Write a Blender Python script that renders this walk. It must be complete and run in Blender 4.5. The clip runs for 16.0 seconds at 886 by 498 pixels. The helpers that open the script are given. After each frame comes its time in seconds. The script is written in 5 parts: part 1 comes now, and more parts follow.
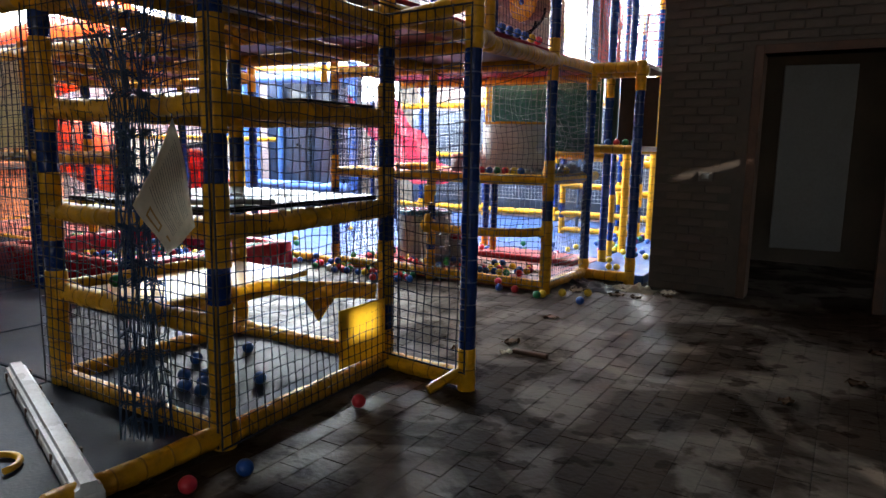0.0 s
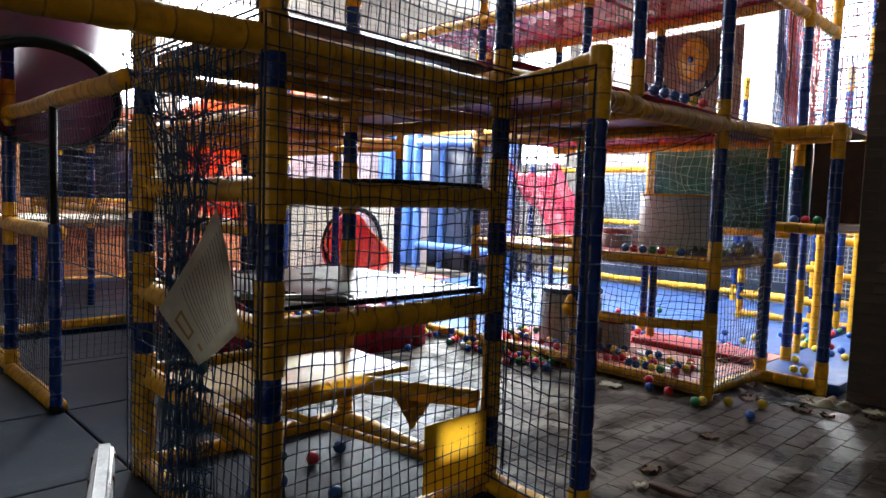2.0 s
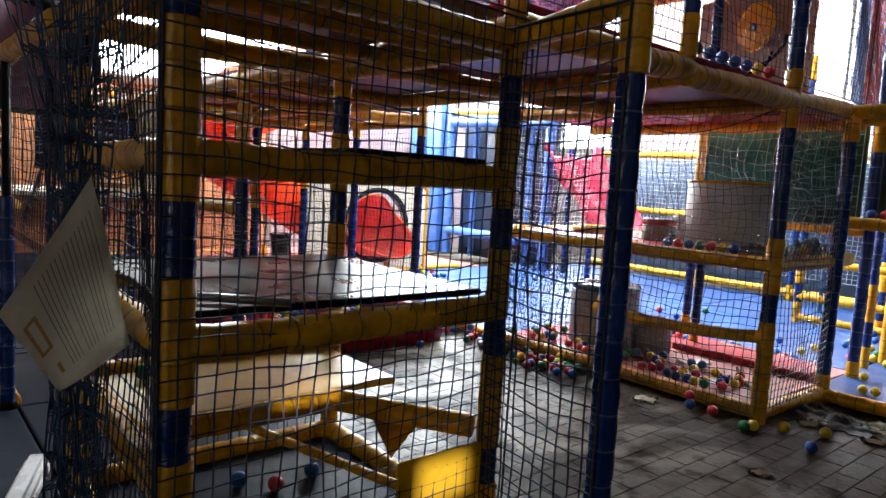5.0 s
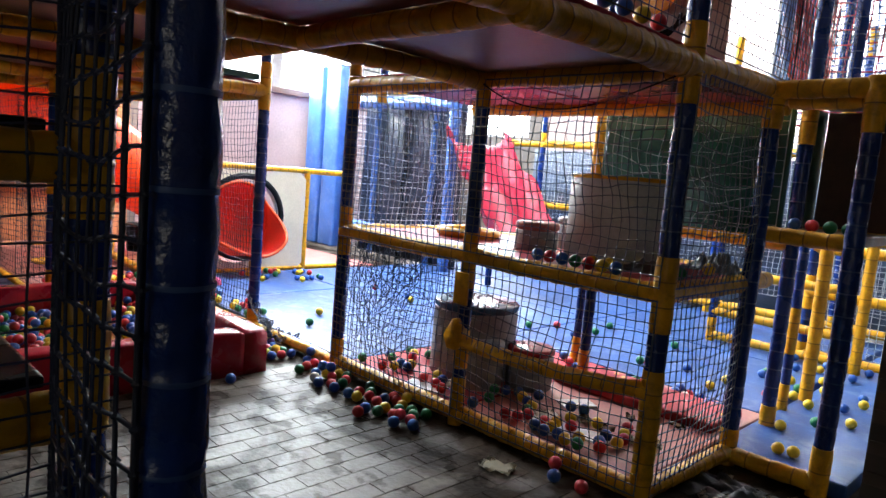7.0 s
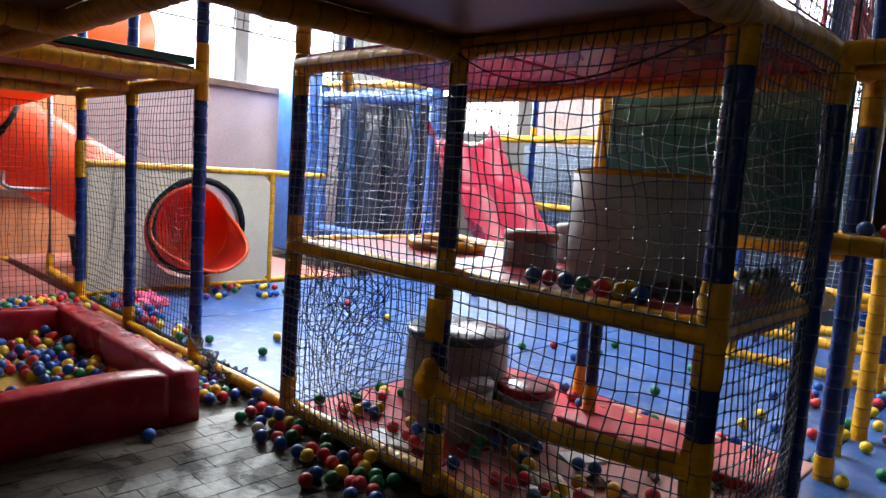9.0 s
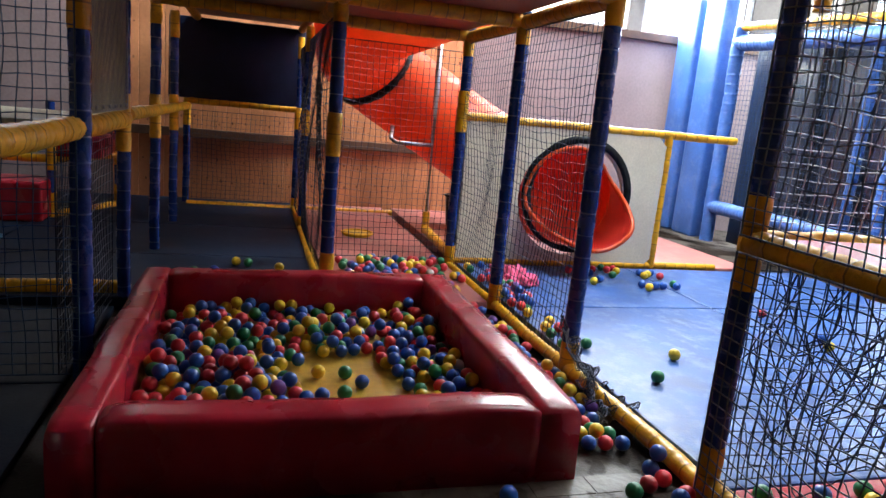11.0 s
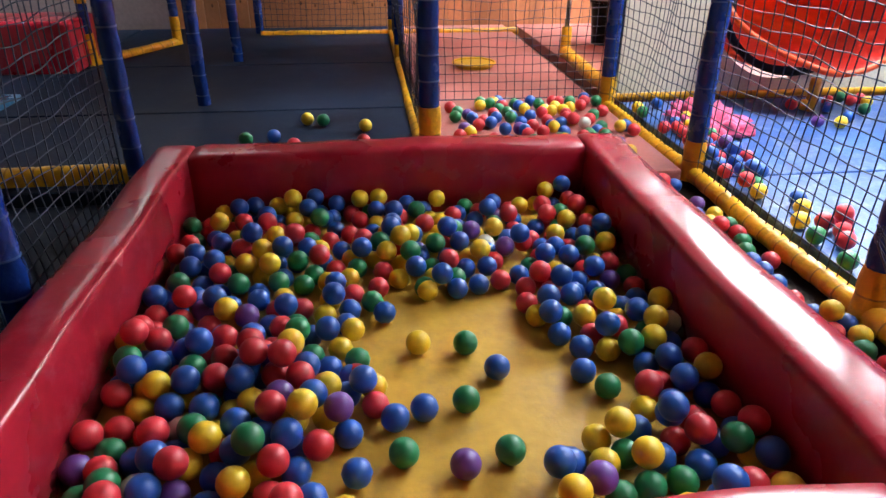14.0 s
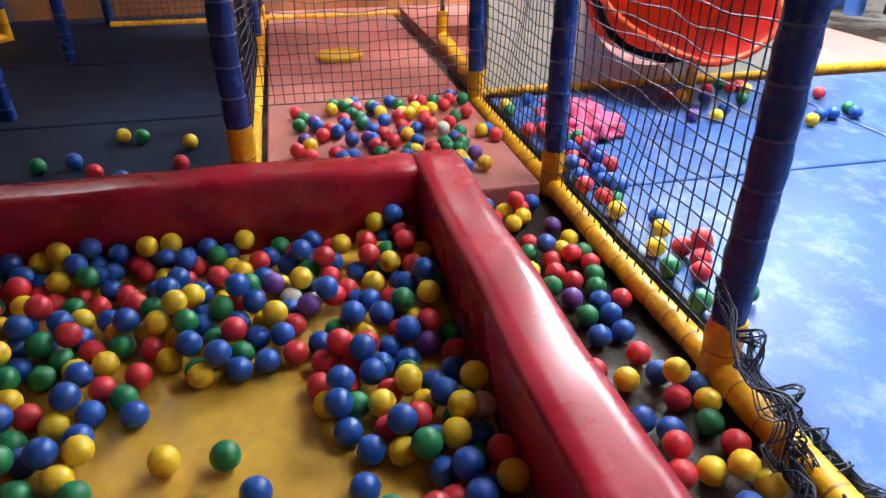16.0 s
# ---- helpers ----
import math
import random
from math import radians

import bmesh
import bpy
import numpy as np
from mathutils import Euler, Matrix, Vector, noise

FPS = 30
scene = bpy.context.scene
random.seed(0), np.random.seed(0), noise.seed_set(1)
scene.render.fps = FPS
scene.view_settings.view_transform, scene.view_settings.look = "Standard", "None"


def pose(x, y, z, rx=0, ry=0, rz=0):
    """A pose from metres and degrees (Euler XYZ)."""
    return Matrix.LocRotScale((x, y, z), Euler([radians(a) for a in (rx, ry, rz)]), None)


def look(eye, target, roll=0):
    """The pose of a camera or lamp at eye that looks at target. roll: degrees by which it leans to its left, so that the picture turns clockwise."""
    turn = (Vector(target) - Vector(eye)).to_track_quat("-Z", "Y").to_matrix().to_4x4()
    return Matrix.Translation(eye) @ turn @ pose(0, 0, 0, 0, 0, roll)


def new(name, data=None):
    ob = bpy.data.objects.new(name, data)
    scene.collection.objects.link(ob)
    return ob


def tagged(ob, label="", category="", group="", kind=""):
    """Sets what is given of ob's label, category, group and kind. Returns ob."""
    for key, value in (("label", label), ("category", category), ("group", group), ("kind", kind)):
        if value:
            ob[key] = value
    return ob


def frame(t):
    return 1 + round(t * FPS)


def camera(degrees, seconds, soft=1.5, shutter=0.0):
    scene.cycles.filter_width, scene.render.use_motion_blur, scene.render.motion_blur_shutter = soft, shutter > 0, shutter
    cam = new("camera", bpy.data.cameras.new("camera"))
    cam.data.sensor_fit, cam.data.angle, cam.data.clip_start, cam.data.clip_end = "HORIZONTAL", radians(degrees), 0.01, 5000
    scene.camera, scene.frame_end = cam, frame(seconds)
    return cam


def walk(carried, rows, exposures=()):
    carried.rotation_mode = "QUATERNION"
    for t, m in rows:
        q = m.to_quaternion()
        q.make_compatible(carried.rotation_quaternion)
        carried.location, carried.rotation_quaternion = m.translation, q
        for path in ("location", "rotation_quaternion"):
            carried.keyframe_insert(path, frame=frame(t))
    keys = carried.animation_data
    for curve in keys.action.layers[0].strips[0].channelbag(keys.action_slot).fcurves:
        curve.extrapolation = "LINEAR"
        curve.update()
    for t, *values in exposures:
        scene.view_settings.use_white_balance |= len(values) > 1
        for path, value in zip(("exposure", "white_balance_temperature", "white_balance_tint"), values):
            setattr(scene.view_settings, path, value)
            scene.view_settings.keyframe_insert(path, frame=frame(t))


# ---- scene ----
cam = camera(66.9, 16.0)
PATH = [
    (0, (0.059, -0.057, 1.233), (-0.959, 1.637, 0.932), 1.0),
    (0.5, (-0.114, 0.269, 1.22), (-1.281, 1.865, 0.918), 2.1),
    (1, (-0.142, 0.528, 1.289), (-1.363, 2.09, 1.028), 2.9),
    (1.5, (-0.045, 0.601, 1.33), (-1.409, 2.051, 1.137), 2.4),
    (2, (-0.03, 0.585, 1.368), (-1.467, 1.969, 1.221), 1.9),
    (2.5, (-0.034, 0.566, 1.369), (-1.5, 1.924, 1.277), 2.1),
    (3, (-0.03, 0.575, 1.359), (-1.506, 1.922, 1.275), 2.3),
    (3.2, (-0.027, 0.583, 1.354), (-1.507, 1.925, 1.271), 2.4),
    (5.3, (-0.389, 1.361, 1.354), (-1.901, 2.653, 1.142), 3.5),
    (5.5, (-0.411, 1.517, 1.352), (-1.912, 2.821, 1.14), 3.4),
    (6, (-0.51, 1.829, 1.377), (-1.999, 3.143, 1.137), 3.8),
    (6.5, (-0.682, 2.183, 1.384), (-2.15, 3.52, 1.144), 4.3),
    (7, (-0.753, 2.509, 1.406), (-2.156, 3.918, 1.185), 4.9),
    (7.5, (-0.796, 2.749, 1.463), (-2.196, 4.165, 1.271), 4.3),
    (8, (-0.868, 2.874, 1.452), (-2.264, 4.294, 1.264), 4.2),
    (8.5, (-1.077, 3.027, 1.422), (-2.44, 4.477, 1.217), 3.9),
    (9, (-1.284, 3.172, 1.402), (-2.666, 4.601, 1.186), 3.9),
    (9.5, (-1.49, 3.361, 1.427), (-3.128, 4.476, 1.151), 3.7),
    (10, (-1.799, 3.446, 1.374), (-3.598, 4.266, 1.069), 4.2),
    (10.2, (-1.957, 3.468, 1.377), (-3.762, 4.27, 1.062), 4.9),
    (12.3, (-3.355, 3.777, 1.126), (-5.283, 3.879, 0.603), 3.1),
    (12.5, (-3.464, 3.755, 1.121), (-5.378, 3.896, 0.557), 2.9),
    (13, (-3.74, 3.833, 1.119), (-5.61, 3.932, 0.417), 0.5),
    (13.5, (-3.96, 3.829, 1.103), (-5.785, 3.947, 0.293), 0.0),
    (14, (-4.079, 3.835, 1.092), (-5.85, 4.036, 0.185), 0.2),
    (14.5, (-4.123, 3.837, 1.086), (-5.855, 4.089, 0.119), 0.6),
    (15, (-4.174, 3.894, 1.082), (-5.877, 4.229, 0.088), 1.0),
    (15.5, (-4.301, 4.058, 1.089), (-5.991, 4.434, 0.087), 0.6),
    (16, (-4.441, 4.283, 1.129), (-6.145, 4.665, 0.153), -0.1),
]
EXPOSURES = [(0, 1.25), (1.5, 1.05), (3.2, 0.95), (6, 0.95),(7,0.5),(8.5, 0.15), (10.2, -0.5), (12.3, 0.6), (14, 0.68), (16, 0.5)]
walk(cam, [(t, look(eye, target, roll)) for t, eye, target, roll in PATH], EXPOSURES)

# ---- world and light ----
world = bpy.data.worlds.new("world")
scene.world = world
world.use_nodes = True
wn = world.node_tree
sky = wn.nodes.new("ShaderNodeTexSky")
sky.sky_type = "NISHITA"
sky.sun_disc = False
sky.sun_elevation = radians(14)
sky.sun_rotation = radians(122.7)
bgn = wn.nodes["Background"]
wn.links.new(sky.outputs["Color"], bgn.inputs["Color"])
bgn.inputs["Strength"].default_value = 0.15
SUN_DIR = Vector((5.64, -3.62, 1.67)).normalized()
sun = new("sun", bpy.data.lights.new("sun", "SUN"))
sun.data.energy, sun.data.angle, sun.data.color = 5.0, radians(0.6), (1.0, 0.93, 0.82)
sun.matrix_world = look(SUN_DIR * 30, (0, 0, 0))


def window_light(name, eye, target, w, h, power):
    la = new(name, bpy.data.lights.new(name, "AREA"))
    la.data.shape, la.data.size, la.data.size_y, la.data.energy = "RECTANGLE", w, h, power
    la.data.color = (0.88, 0.96, 1.0)
    la.matrix_world = look(eye, target)
    return la


window_light("daylight_north", (-9.95, 12.1, 3.5), (-5.2, 3.0, 1.6), 2.7, 2.5, 600)
window_light("daylight_gate", (-3.5, 12.1, 3.5), (-3.9, 0, 2.0), 1.3, 2.5, 600)
window_light("daylight_west", (-10.66, 8.6, 3.4), (-2.5, 5.6, 1.3), 2.8, 1.7, 750)
# fill lamp added to brighten the pine wall and red mat
window_light("fill_roof_west", (-9.4, 5.3, 5.38), (-9.6, 5.0, 0), 2.2, 2.0, 700)
window_light("daylight_roof", (-6.1, 8.0, 5.38), (-6.1, 7.9, 0), 3.2, 3.0, 620)
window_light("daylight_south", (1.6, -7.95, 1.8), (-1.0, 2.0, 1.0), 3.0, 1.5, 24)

# ---- materials ----


def mat(name, col, rough=0.5, metal=0.0, var=0.25, scale=3.0, bump=0.15, bscale=40.0, dirt=0.0, dirtcol=(0.06, 0.05, 0.04), spec=0.5, rnd=0.0, coat=0.0, world=False):
    """Surface with stains at a large scale, grain at a small one, relief and optional dirt."""
    m = bpy.data.materials.new(name)
    m.use_nodes = True
    nt = m.node_tree
    N, L = nt.nodes, nt.links
    b = N["Principled BSDF"]
    co = N.new("ShaderNodeNewGeometry" if world else "ShaderNodeTexCoord")
    place = co.outputs["Position" if world else "Object"]
    n1 = N.new("ShaderNodeTexNoise")
    n1.inputs["Scale"].default_value, n1.inputs["Detail"].default_value = scale, 6
    L.new(place, n1.inputs["Vector"])
    n2 = N.new("ShaderNodeTexNoise")
    n2.inputs["Scale"].default_value, n2.inputs["Detail"].default_value = bscale, 4
    L.new(place, n2.inputs["Vector"])
    ramp = N.new("ShaderNodeValToRGB")
    ramp.color_ramp.elements[0].position, ramp.color_ramp.elements[1].position = 0.3, 0.7
    c0 = [c * (1 - var) for c in col]
    c1 = [min(1, c * (1 + var)) for c in col]
    ramp.color_ramp.elements[0].color, ramp.color_ramp.elements[1].color = (*c0, 1), (*c1, 1)
    L.new(n1.outputs["Fac"], ramp.inputs["Fac"])
    mix = N.new("ShaderNodeMixRGB")
    mix.blend_type = "MULTIPLY"
    mix.inputs["Fac"].default_value = 0.35
    L.new(ramp.outputs["Color"], mix.inputs["Color1"])
    L.new(n2.outputs["Fac"], mix.inputs["Color2"])
    out = mix.outputs["Color"]
    if rnd:
        oi = N.new("ShaderNodeObjectInfo")
        hs = N.new("ShaderNodeHueSaturation")
        mr = N.new("ShaderNodeMapRange")
        mr.inputs["To Min"].default_value, mr.inputs["To Max"].default_value = 1 - rnd, 1 + rnd
        L.new(oi.outputs["Random"], mr.inputs["Value"])
        L.new(mr.outputs["Result"], hs.inputs["Value"])
        L.new(out, hs.inputs["Color"])
        out = hs.outputs["Color"]
    if dirt:
        n3 = N.new("ShaderNodeTexNoise")
        n3.inputs["Scale"].default_value, n3.inputs["Detail"].default_value, n3.inputs["Roughness"].default_value = scale * 2.3, 9, 0.7
        L.new(place, n3.inputs["Vector"])
        r3 = N.new("ShaderNodeValToRGB")
        r3.color_ramp.elements[0].position, r3.color_ramp.elements[1].position = 0.5, 0.68
        r3.color_ramp.elements[0].color, r3.color_ramp.elements[1].color = (0, 0, 0, 1), (dirt, dirt, dirt, 1)
        L.new(n3.outputs["Fac"], r3.inputs["Fac"])
        md = N.new("ShaderNodeMixRGB")
        L.new(r3.outputs["Color"], md.inputs["Fac"])
        L.new(out, md.inputs["Color1"])
        md.inputs["Color2"].default_value = (*dirtcol, 1)
        out = md.outputs["Color"]
    L.new(out, b.inputs["Base Color"])
    rr = N.new("ShaderNodeMapRange")
    rr.inputs["To Min"].default_value, rr.inputs["To Max"].default_value = max(0.03, rough - 0.12), min(1, rough + 0.15)
    L.new(n1.outputs["Fac"], rr.inputs["Value"])
    L.new(rr.outputs["Result"], b.inputs["Roughness"])
    b.inputs["Metallic"].default_value = metal
    b.inputs["Specular IOR Level"].default_value = spec
    b.inputs["Coat Weight"].default_value = coat
    if bump:
        bp = N.new("ShaderNodeBump")
        bp.inputs["Strength"].default_value, bp.inputs["Distance"].default_value = bump, 0.01
        L.new(n2.outputs["Fac"], bp.inputs["Height"])
        L.new(bp.outputs["Normal"], b.inputs["Normal"])
    return m


M_YEL = mat("yellow_vinyl", (0.82, 0.4, 0.01), 0.36, var=0.25, scale=7, bump=0.7, bscale=16, dirt=0.55, dirtcol=(0.2, 0.09, 0.015), spec=0.4)
M_BLU = mat("blue_vinyl", (0.006, 0.034, 0.2), 0.24, var=0.3, scale=7, bump=0.6, bscale=30, dirt=0.3, dirtcol=(0.02, 0.04, 0.1), spec=0.42)
M_TIEB = mat("pale_blue_tie", (0.035, 0.085, 0.26), 0.4, bump=0)
M_TIEY = mat("dark_tie", (0.34, 0.16, 0.012), 0.5, bump=0)
M_RED = mat("red_vinyl", (0.38, 0.012, 0.03), 0.26, var=0.18, scale=3, bump=0.1, bscale=12, dirt=0.4, dirtcol=(0.34, 0.06, 0.08), spec=0.4)
M_REDMAT = mat("red_mat", (0.42, 0.03, 0.045), 0.42, var=0.25, scale=3, bump=0.1, bscale=60, dirt=0.4, dirtcol=(0.3, 0.1, 0.1), spec=0.18)
M_REDFLOOR = mat("faded_red_mat", (0.42, 0.13, 0.11), 0.5, var=0.25, scale=2, bump=0.1, bscale=60, dirt=0.5, dirtcol=(0.3, 0.2, 0.16))
M_BLUEMAT = mat("blue_mat", (0.03, 0.09, 0.29), 0.4, spec=0.2, var=0.35, scale=3.5, bump=0.12, bscale=70, dirt=0.5, dirtcol=(0.2, 0.26, 0.38), world=True)
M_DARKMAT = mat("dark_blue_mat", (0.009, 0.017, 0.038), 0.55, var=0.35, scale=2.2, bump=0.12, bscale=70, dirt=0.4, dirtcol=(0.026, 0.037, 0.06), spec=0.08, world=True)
M_YELMAT = mat("yellow_pit_mat", (0.62, 0.36, 0.045), 0.35, var=0.2, scale=3, bump=0.15, bscale=25, dirt=0.55, dirtcol=(0.32, 0.19, 0.07))
M_CREAM = mat("cream_panel", (0.72, 0.66, 0.5), 0.6, var=0.1, scale=3, bump=0.08, bscale=60, dirt=0.25, dirtcol=(0.5, 0.42, 0.3))
M_ORANGE = mat("orange_plastic", (0.72, 0.09, 0.015), 0.35, var=0.15, scale=2, bump=0.05, bscale=30, dirt=0.25, dirtcol=(0.5, 0.09, 0.03))
M_REDPL = mat("red_plastic", (0.62, 0.03, 0.02), 0.35, var=0.15, scale=2, bump=0.05, bscale=30, dirt=0.2, dirtcol=(0.4, 0.04, 0.03))
M_PINK = mat("crimson_slide", (0.55, 0.015, 0.07), 0.35, var=0.15, scale=2, bump=0.05, bscale=30, dirt=0.2, dirtcol=(0.35, 0.03, 0.08))
M_PURPLE = mat("purple_plastic", (0.13, 0.01, 0.06), 0.35, var=0.15, scale=2, bump=0.05, bscale=30)
M_BLACK = mat("black_rubber", (0.012, 0.014, 0.016), 0.28, var=0.3, scale=4, bump=0.1, bscale=60, spec=0.07)
M_GREY = mat("grey_vinyl", (0.32, 0.33, 0.34), 0.5, var=0.2, scale=4, bump=0.12, bscale=40, dirt=0.5, dirtcol=(0.16, 0.14, 0.13))
M_DRUM = mat("pale_grey_vinyl", (0.6, 0.62, 0.62), 0.45, var=0.15, scale=4, bump=0.12, bscale=40, dirt=0.4, dirtcol=(0.35, 0.33, 0.3))
M_TOPB = mat("teal_blue_top", (0.05, 0.14, 0.24), 0.25, var=0.25, scale=5, bump=0.05, bscale=40, dirt=0.3, dirtcol=(0.2, 0.22, 0.22))
M_GREEN = mat("dark_green_vinyl", (0.004, 0.085, 0.07), 0.32, var=0.3, scale=4, bump=0.15, bscale=40)
M_PLY = mat("plywood_underside", (0.2, 0.1, 0.065), 0.38, var=0.3, scale=2, bump=0.1, bscale=50, dirt=0.3)
M_PLYRED = mat("red_board", (0.3, 0.03, 0.025), 0.4, var=0.3, scale=2, bump=0.1, bscale=50, dirt=0.3)
M_STEEL = mat("galvanised_steel", (0.38, 0.39, 0.4), 0.35, 1.0, var=0.2, scale=8, bump=0.1, bscale=80)
M_WHITE = mat("white_enamel", (0.82, 0.84, 0.86), 0.25, var=0.1, scale=4, bump=0.05, dirt=0.3, dirtcol=(0.3, 0.3, 0.3))
M_PAPER = mat("paper", (0.84, 0.79, 0.66), 0.8, var=0.12, scale=9, bump=0.1, bscale=40, dirt=0.3, dirtcol=(0.45, 0.36, 0.22))
M_INK = mat("ink", (0.2, 0.19, 0.18), 0.8, var=0.1, bump=0)
M_NETM = mat("slate_net_cord", (0.09, 0.12, 0.18), 0.35, var=0.3, scale=8, bump=0)
M_NET = mat("navy_net_cord", (0.02, 0.028, 0.06), 0.6, var=0.3, scale=8, bump=0)
M_NETG = mat("blue_net_cord", (0.018, 0.06, 0.15), 0.6, var=0.3, scale=8, bump=0)
M_NETW = mat("pale_net_cord", (0.55, 0.62, 0.7), 0.6, var=0.3, scale=8, bump=0)
M_NETR = mat("red_net_cord", (0.55, 0.05, 0.06), 0.6, var=0.3, scale=8, bump=0)
M_PAVER = mat("stone_paver", (0.12, 0.095, 0.074), 0.5, var=0.5, scale=2.4, bump=0.35, bscale=35, dirt=0.8, dirtcol=(0.05, 0.038, 0.03), rnd=0.04, world=True, spec=0.35)
M_JOINT = mat("sandy_joint", (0.085, 0.068, 0.053), 0.6, var=0.4, scale=2.4, bump=0.3, bscale=80, world=True)
M_WOOD = mat("orange_pine", (0.56, 0.23, 0.1), 0.5, var=0.2, scale=3, bump=0.12, bscale=30, rnd=0.12)
M_KNOT = mat("knot", (0.16, 0.06, 0.02), 0.6, var=0.2, bump=0)
M_DKWOOD = mat("dark_timber", (0.1, 0.045, 0.025), 0.6, var=0.3, scale=5, bump=0.2, bscale=40)
M_BRICK = mat("dark_brown_brick", (0.085, 0.06, 0.045), 0.55, var=0.35, scale=6, bump=0.4, bscale=40, dirt=0.4, rnd=0.2)
M_DARKWALL = mat("dark_brown_wall", (0.075, 0.055, 0.042), 0.6, var=0.3, scale=2, bump=0.3, bscale=25, dirt=0.4)
M_PLASTER = mat("old_plaster", (0.17, 0.15, 0.135), 0.85, var=0.2, scale=1.2, bump=0.15, bscale=30, dirt=0.3)
# pale leaf; the doorway's shade is put into this dark grey
M_DOOR = mat("door_shaded_grey", (0.11, 0.11, 0.115), 0.5, var=0.1, scale=2, bump=0.05, dirt=0.2)
M_CARD = mat("yellow_sheet", (0.8, 0.5, 0.03), 0.45, var=0.1, scale=5, bump=0.06)
BALLS = {
    "blue": mat("ball_blue", (0.014, 0.095, 0.42), 0.36, var=0.12, scale=20, bump=0.05, dirt=0.2, dirtcol=(0.06, 0.1, 0.3), rnd=0.18),
    "red": mat("ball_red", (0.66, 0.03, 0.045), 0.42, var=0.12, scale=20, bump=0.05, dirt=0.2, dirtcol=(0.4, 0.07, 0.07), rnd=0.18),
    "yellow": mat("ball_yellow", (0.86, 0.57, 0.02), 0.42, var=0.12, scale=20, bump=0.05, dirt=0.2, dirtcol=(0.5, 0.32, 0.05), rnd=0.15),
    "green": mat("ball_green", (0.01, 0.2, 0.07), 0.42, var=0.12, scale=20, bump=0.05, dirt=0.2, dirtcol=(0.05, 0.16, 0.08), rnd=0.18),
    "purple": mat("ball_purple", (0.14, 0.05, 0.28), 0.42, var=0.12, scale=20, bump=0.05, rnd=0.15),
    "white": mat("ball_white", (0.7, 0.66, 0.58), 0.42, var=0.12, scale=20, bump=0.05, rnd=0.1),
}

# broad damp stains over paving and joints alike
for m_ in (M_PAVER, M_JOINT):
    nt_ = m_.node_tree
    bs_ = nt_.nodes["Principled BSDF"]
    src_ = bs_.inputs["Base Color"].links[0].from_socket
    ge_ = nt_.nodes.new("ShaderNodeNewGeometry")
    no_ = nt_.nodes.new("ShaderNodeTexNoise")
    no_.inputs["Scale"].default_value, no_.inputs["Detail"].default_value, no_.inputs["Distortion"].default_value = 1.3, 10, 1.2
    nt_.links.new(ge_.outputs["Position"], no_.inputs["Vector"])
    ra_ = nt_.nodes.new("ShaderNodeValToRGB")
    ra_.color_ramp.elements[0].position, ra_.color_ramp.elements[1].position = 0.42, 0.54
    ra_.color_ramp.elements[0].color, ra_.color_ramp.elements[1].color = (1, 1, 1, 1), (0.24, 0.19, 0.16, 1)
    nt_.links.new(no_.outputs["Fac"], ra_.inputs["Fac"])
    mu_ = nt_.nodes.new("ShaderNodeMixRGB")
    mu_.blend_type = "MULTIPLY"
    mu_.inputs["Fac"].default_value = 0.95
    nt_.links.new(src_, mu_.inputs["Color1"])
    nt_.links.new(ra_.outputs["Color"], mu_.inputs["Color2"])
    n2_ = nt_.nodes.new("ShaderNodeTexNoise")
    n2_.inputs["Scale"].default_value, n2_.inputs["Detail"].default_value = 6.5, 5
    nt_.links.new(ge_.outputs["Position"], n2_.inputs["Vector"])
    r2_ = nt_.nodes.new("ShaderNodeValToRGB")
    r2_.color_ramp.elements[0].position, r2_.color_ramp.elements[1].position = 0.56, 0.62
    r2_.color_ramp.elements[0].color, r2_.color_ramp.elements[1].color = (1, 1, 1, 1), (0.4, 0.34, 0.3, 1)
    nt_.links.new(n2_.outputs["Fac"], r2_.inputs["Fac"])
    m2_ = nt_.nodes.new("ShaderNodeMixRGB")
    m2_.blend_type = "MULTIPLY"
    m2_.inputs["Fac"].default_value = 1.0
    nt_.links.new(mu_.outputs["Color"], m2_.inputs["Color1"])
    nt_.links.new(r2_.outputs["Color"], m2_.inputs["Color2"])
    nt_.links.new(m2_.outputs["Color"], bs_.inputs["Base Color"])
    # dried mud is dull, bare stone keeps a little sheen
    ml_ = nt_.nodes.new("ShaderNodeMixRGB")
    ml_.blend_type = "MULTIPLY"
    ml_.inputs["Fac"].default_value = 1.0
    nt_.links.new(ra_.outputs["Color"], ml_.inputs["Color1"])
    nt_.links.new(r2_.outputs["Color"], ml_.inputs["Color2"])
    sp_ = nt_.nodes.new("ShaderNodeMapRange")
    sp_.inputs["From Min"].default_value, sp_.inputs["To Min"].default_value, sp_.inputs["To Max"].default_value = 0.1, 0.04, 0.5
    nt_.links.new(ml_.outputs["Color"], sp_.inputs["Value"])
    nt_.links.new(sp_.outputs["Result"], bs_.inputs["Specular IOR Level"])
M_PERF = mat("perforated_cream", (0.62, 0.58, 0.36), 0.6, var=0.15, scale=6, bump=0.2, bscale=60)
M_PINKWALL = mat("pink_plaster", (0.3, 0.23, 0.24), 0.75, var=0.12, scale=1.5, bump=0.15, bscale=30, dirt=0.3, dirtcol=(0.35, 0.26, 0.25))
M_NAVY = mat("navy_vinyl", (0.008, 0.014, 0.045), 0.35, var=0.3, scale=4, bump=0.1, bscale=40, spec=0.3)
M_FABRIC = mat("pale_pink_sheet", (0.6, 0.48, 0.46), 0.8, var=0.15, scale=2, bump=0.15, bscale=20)
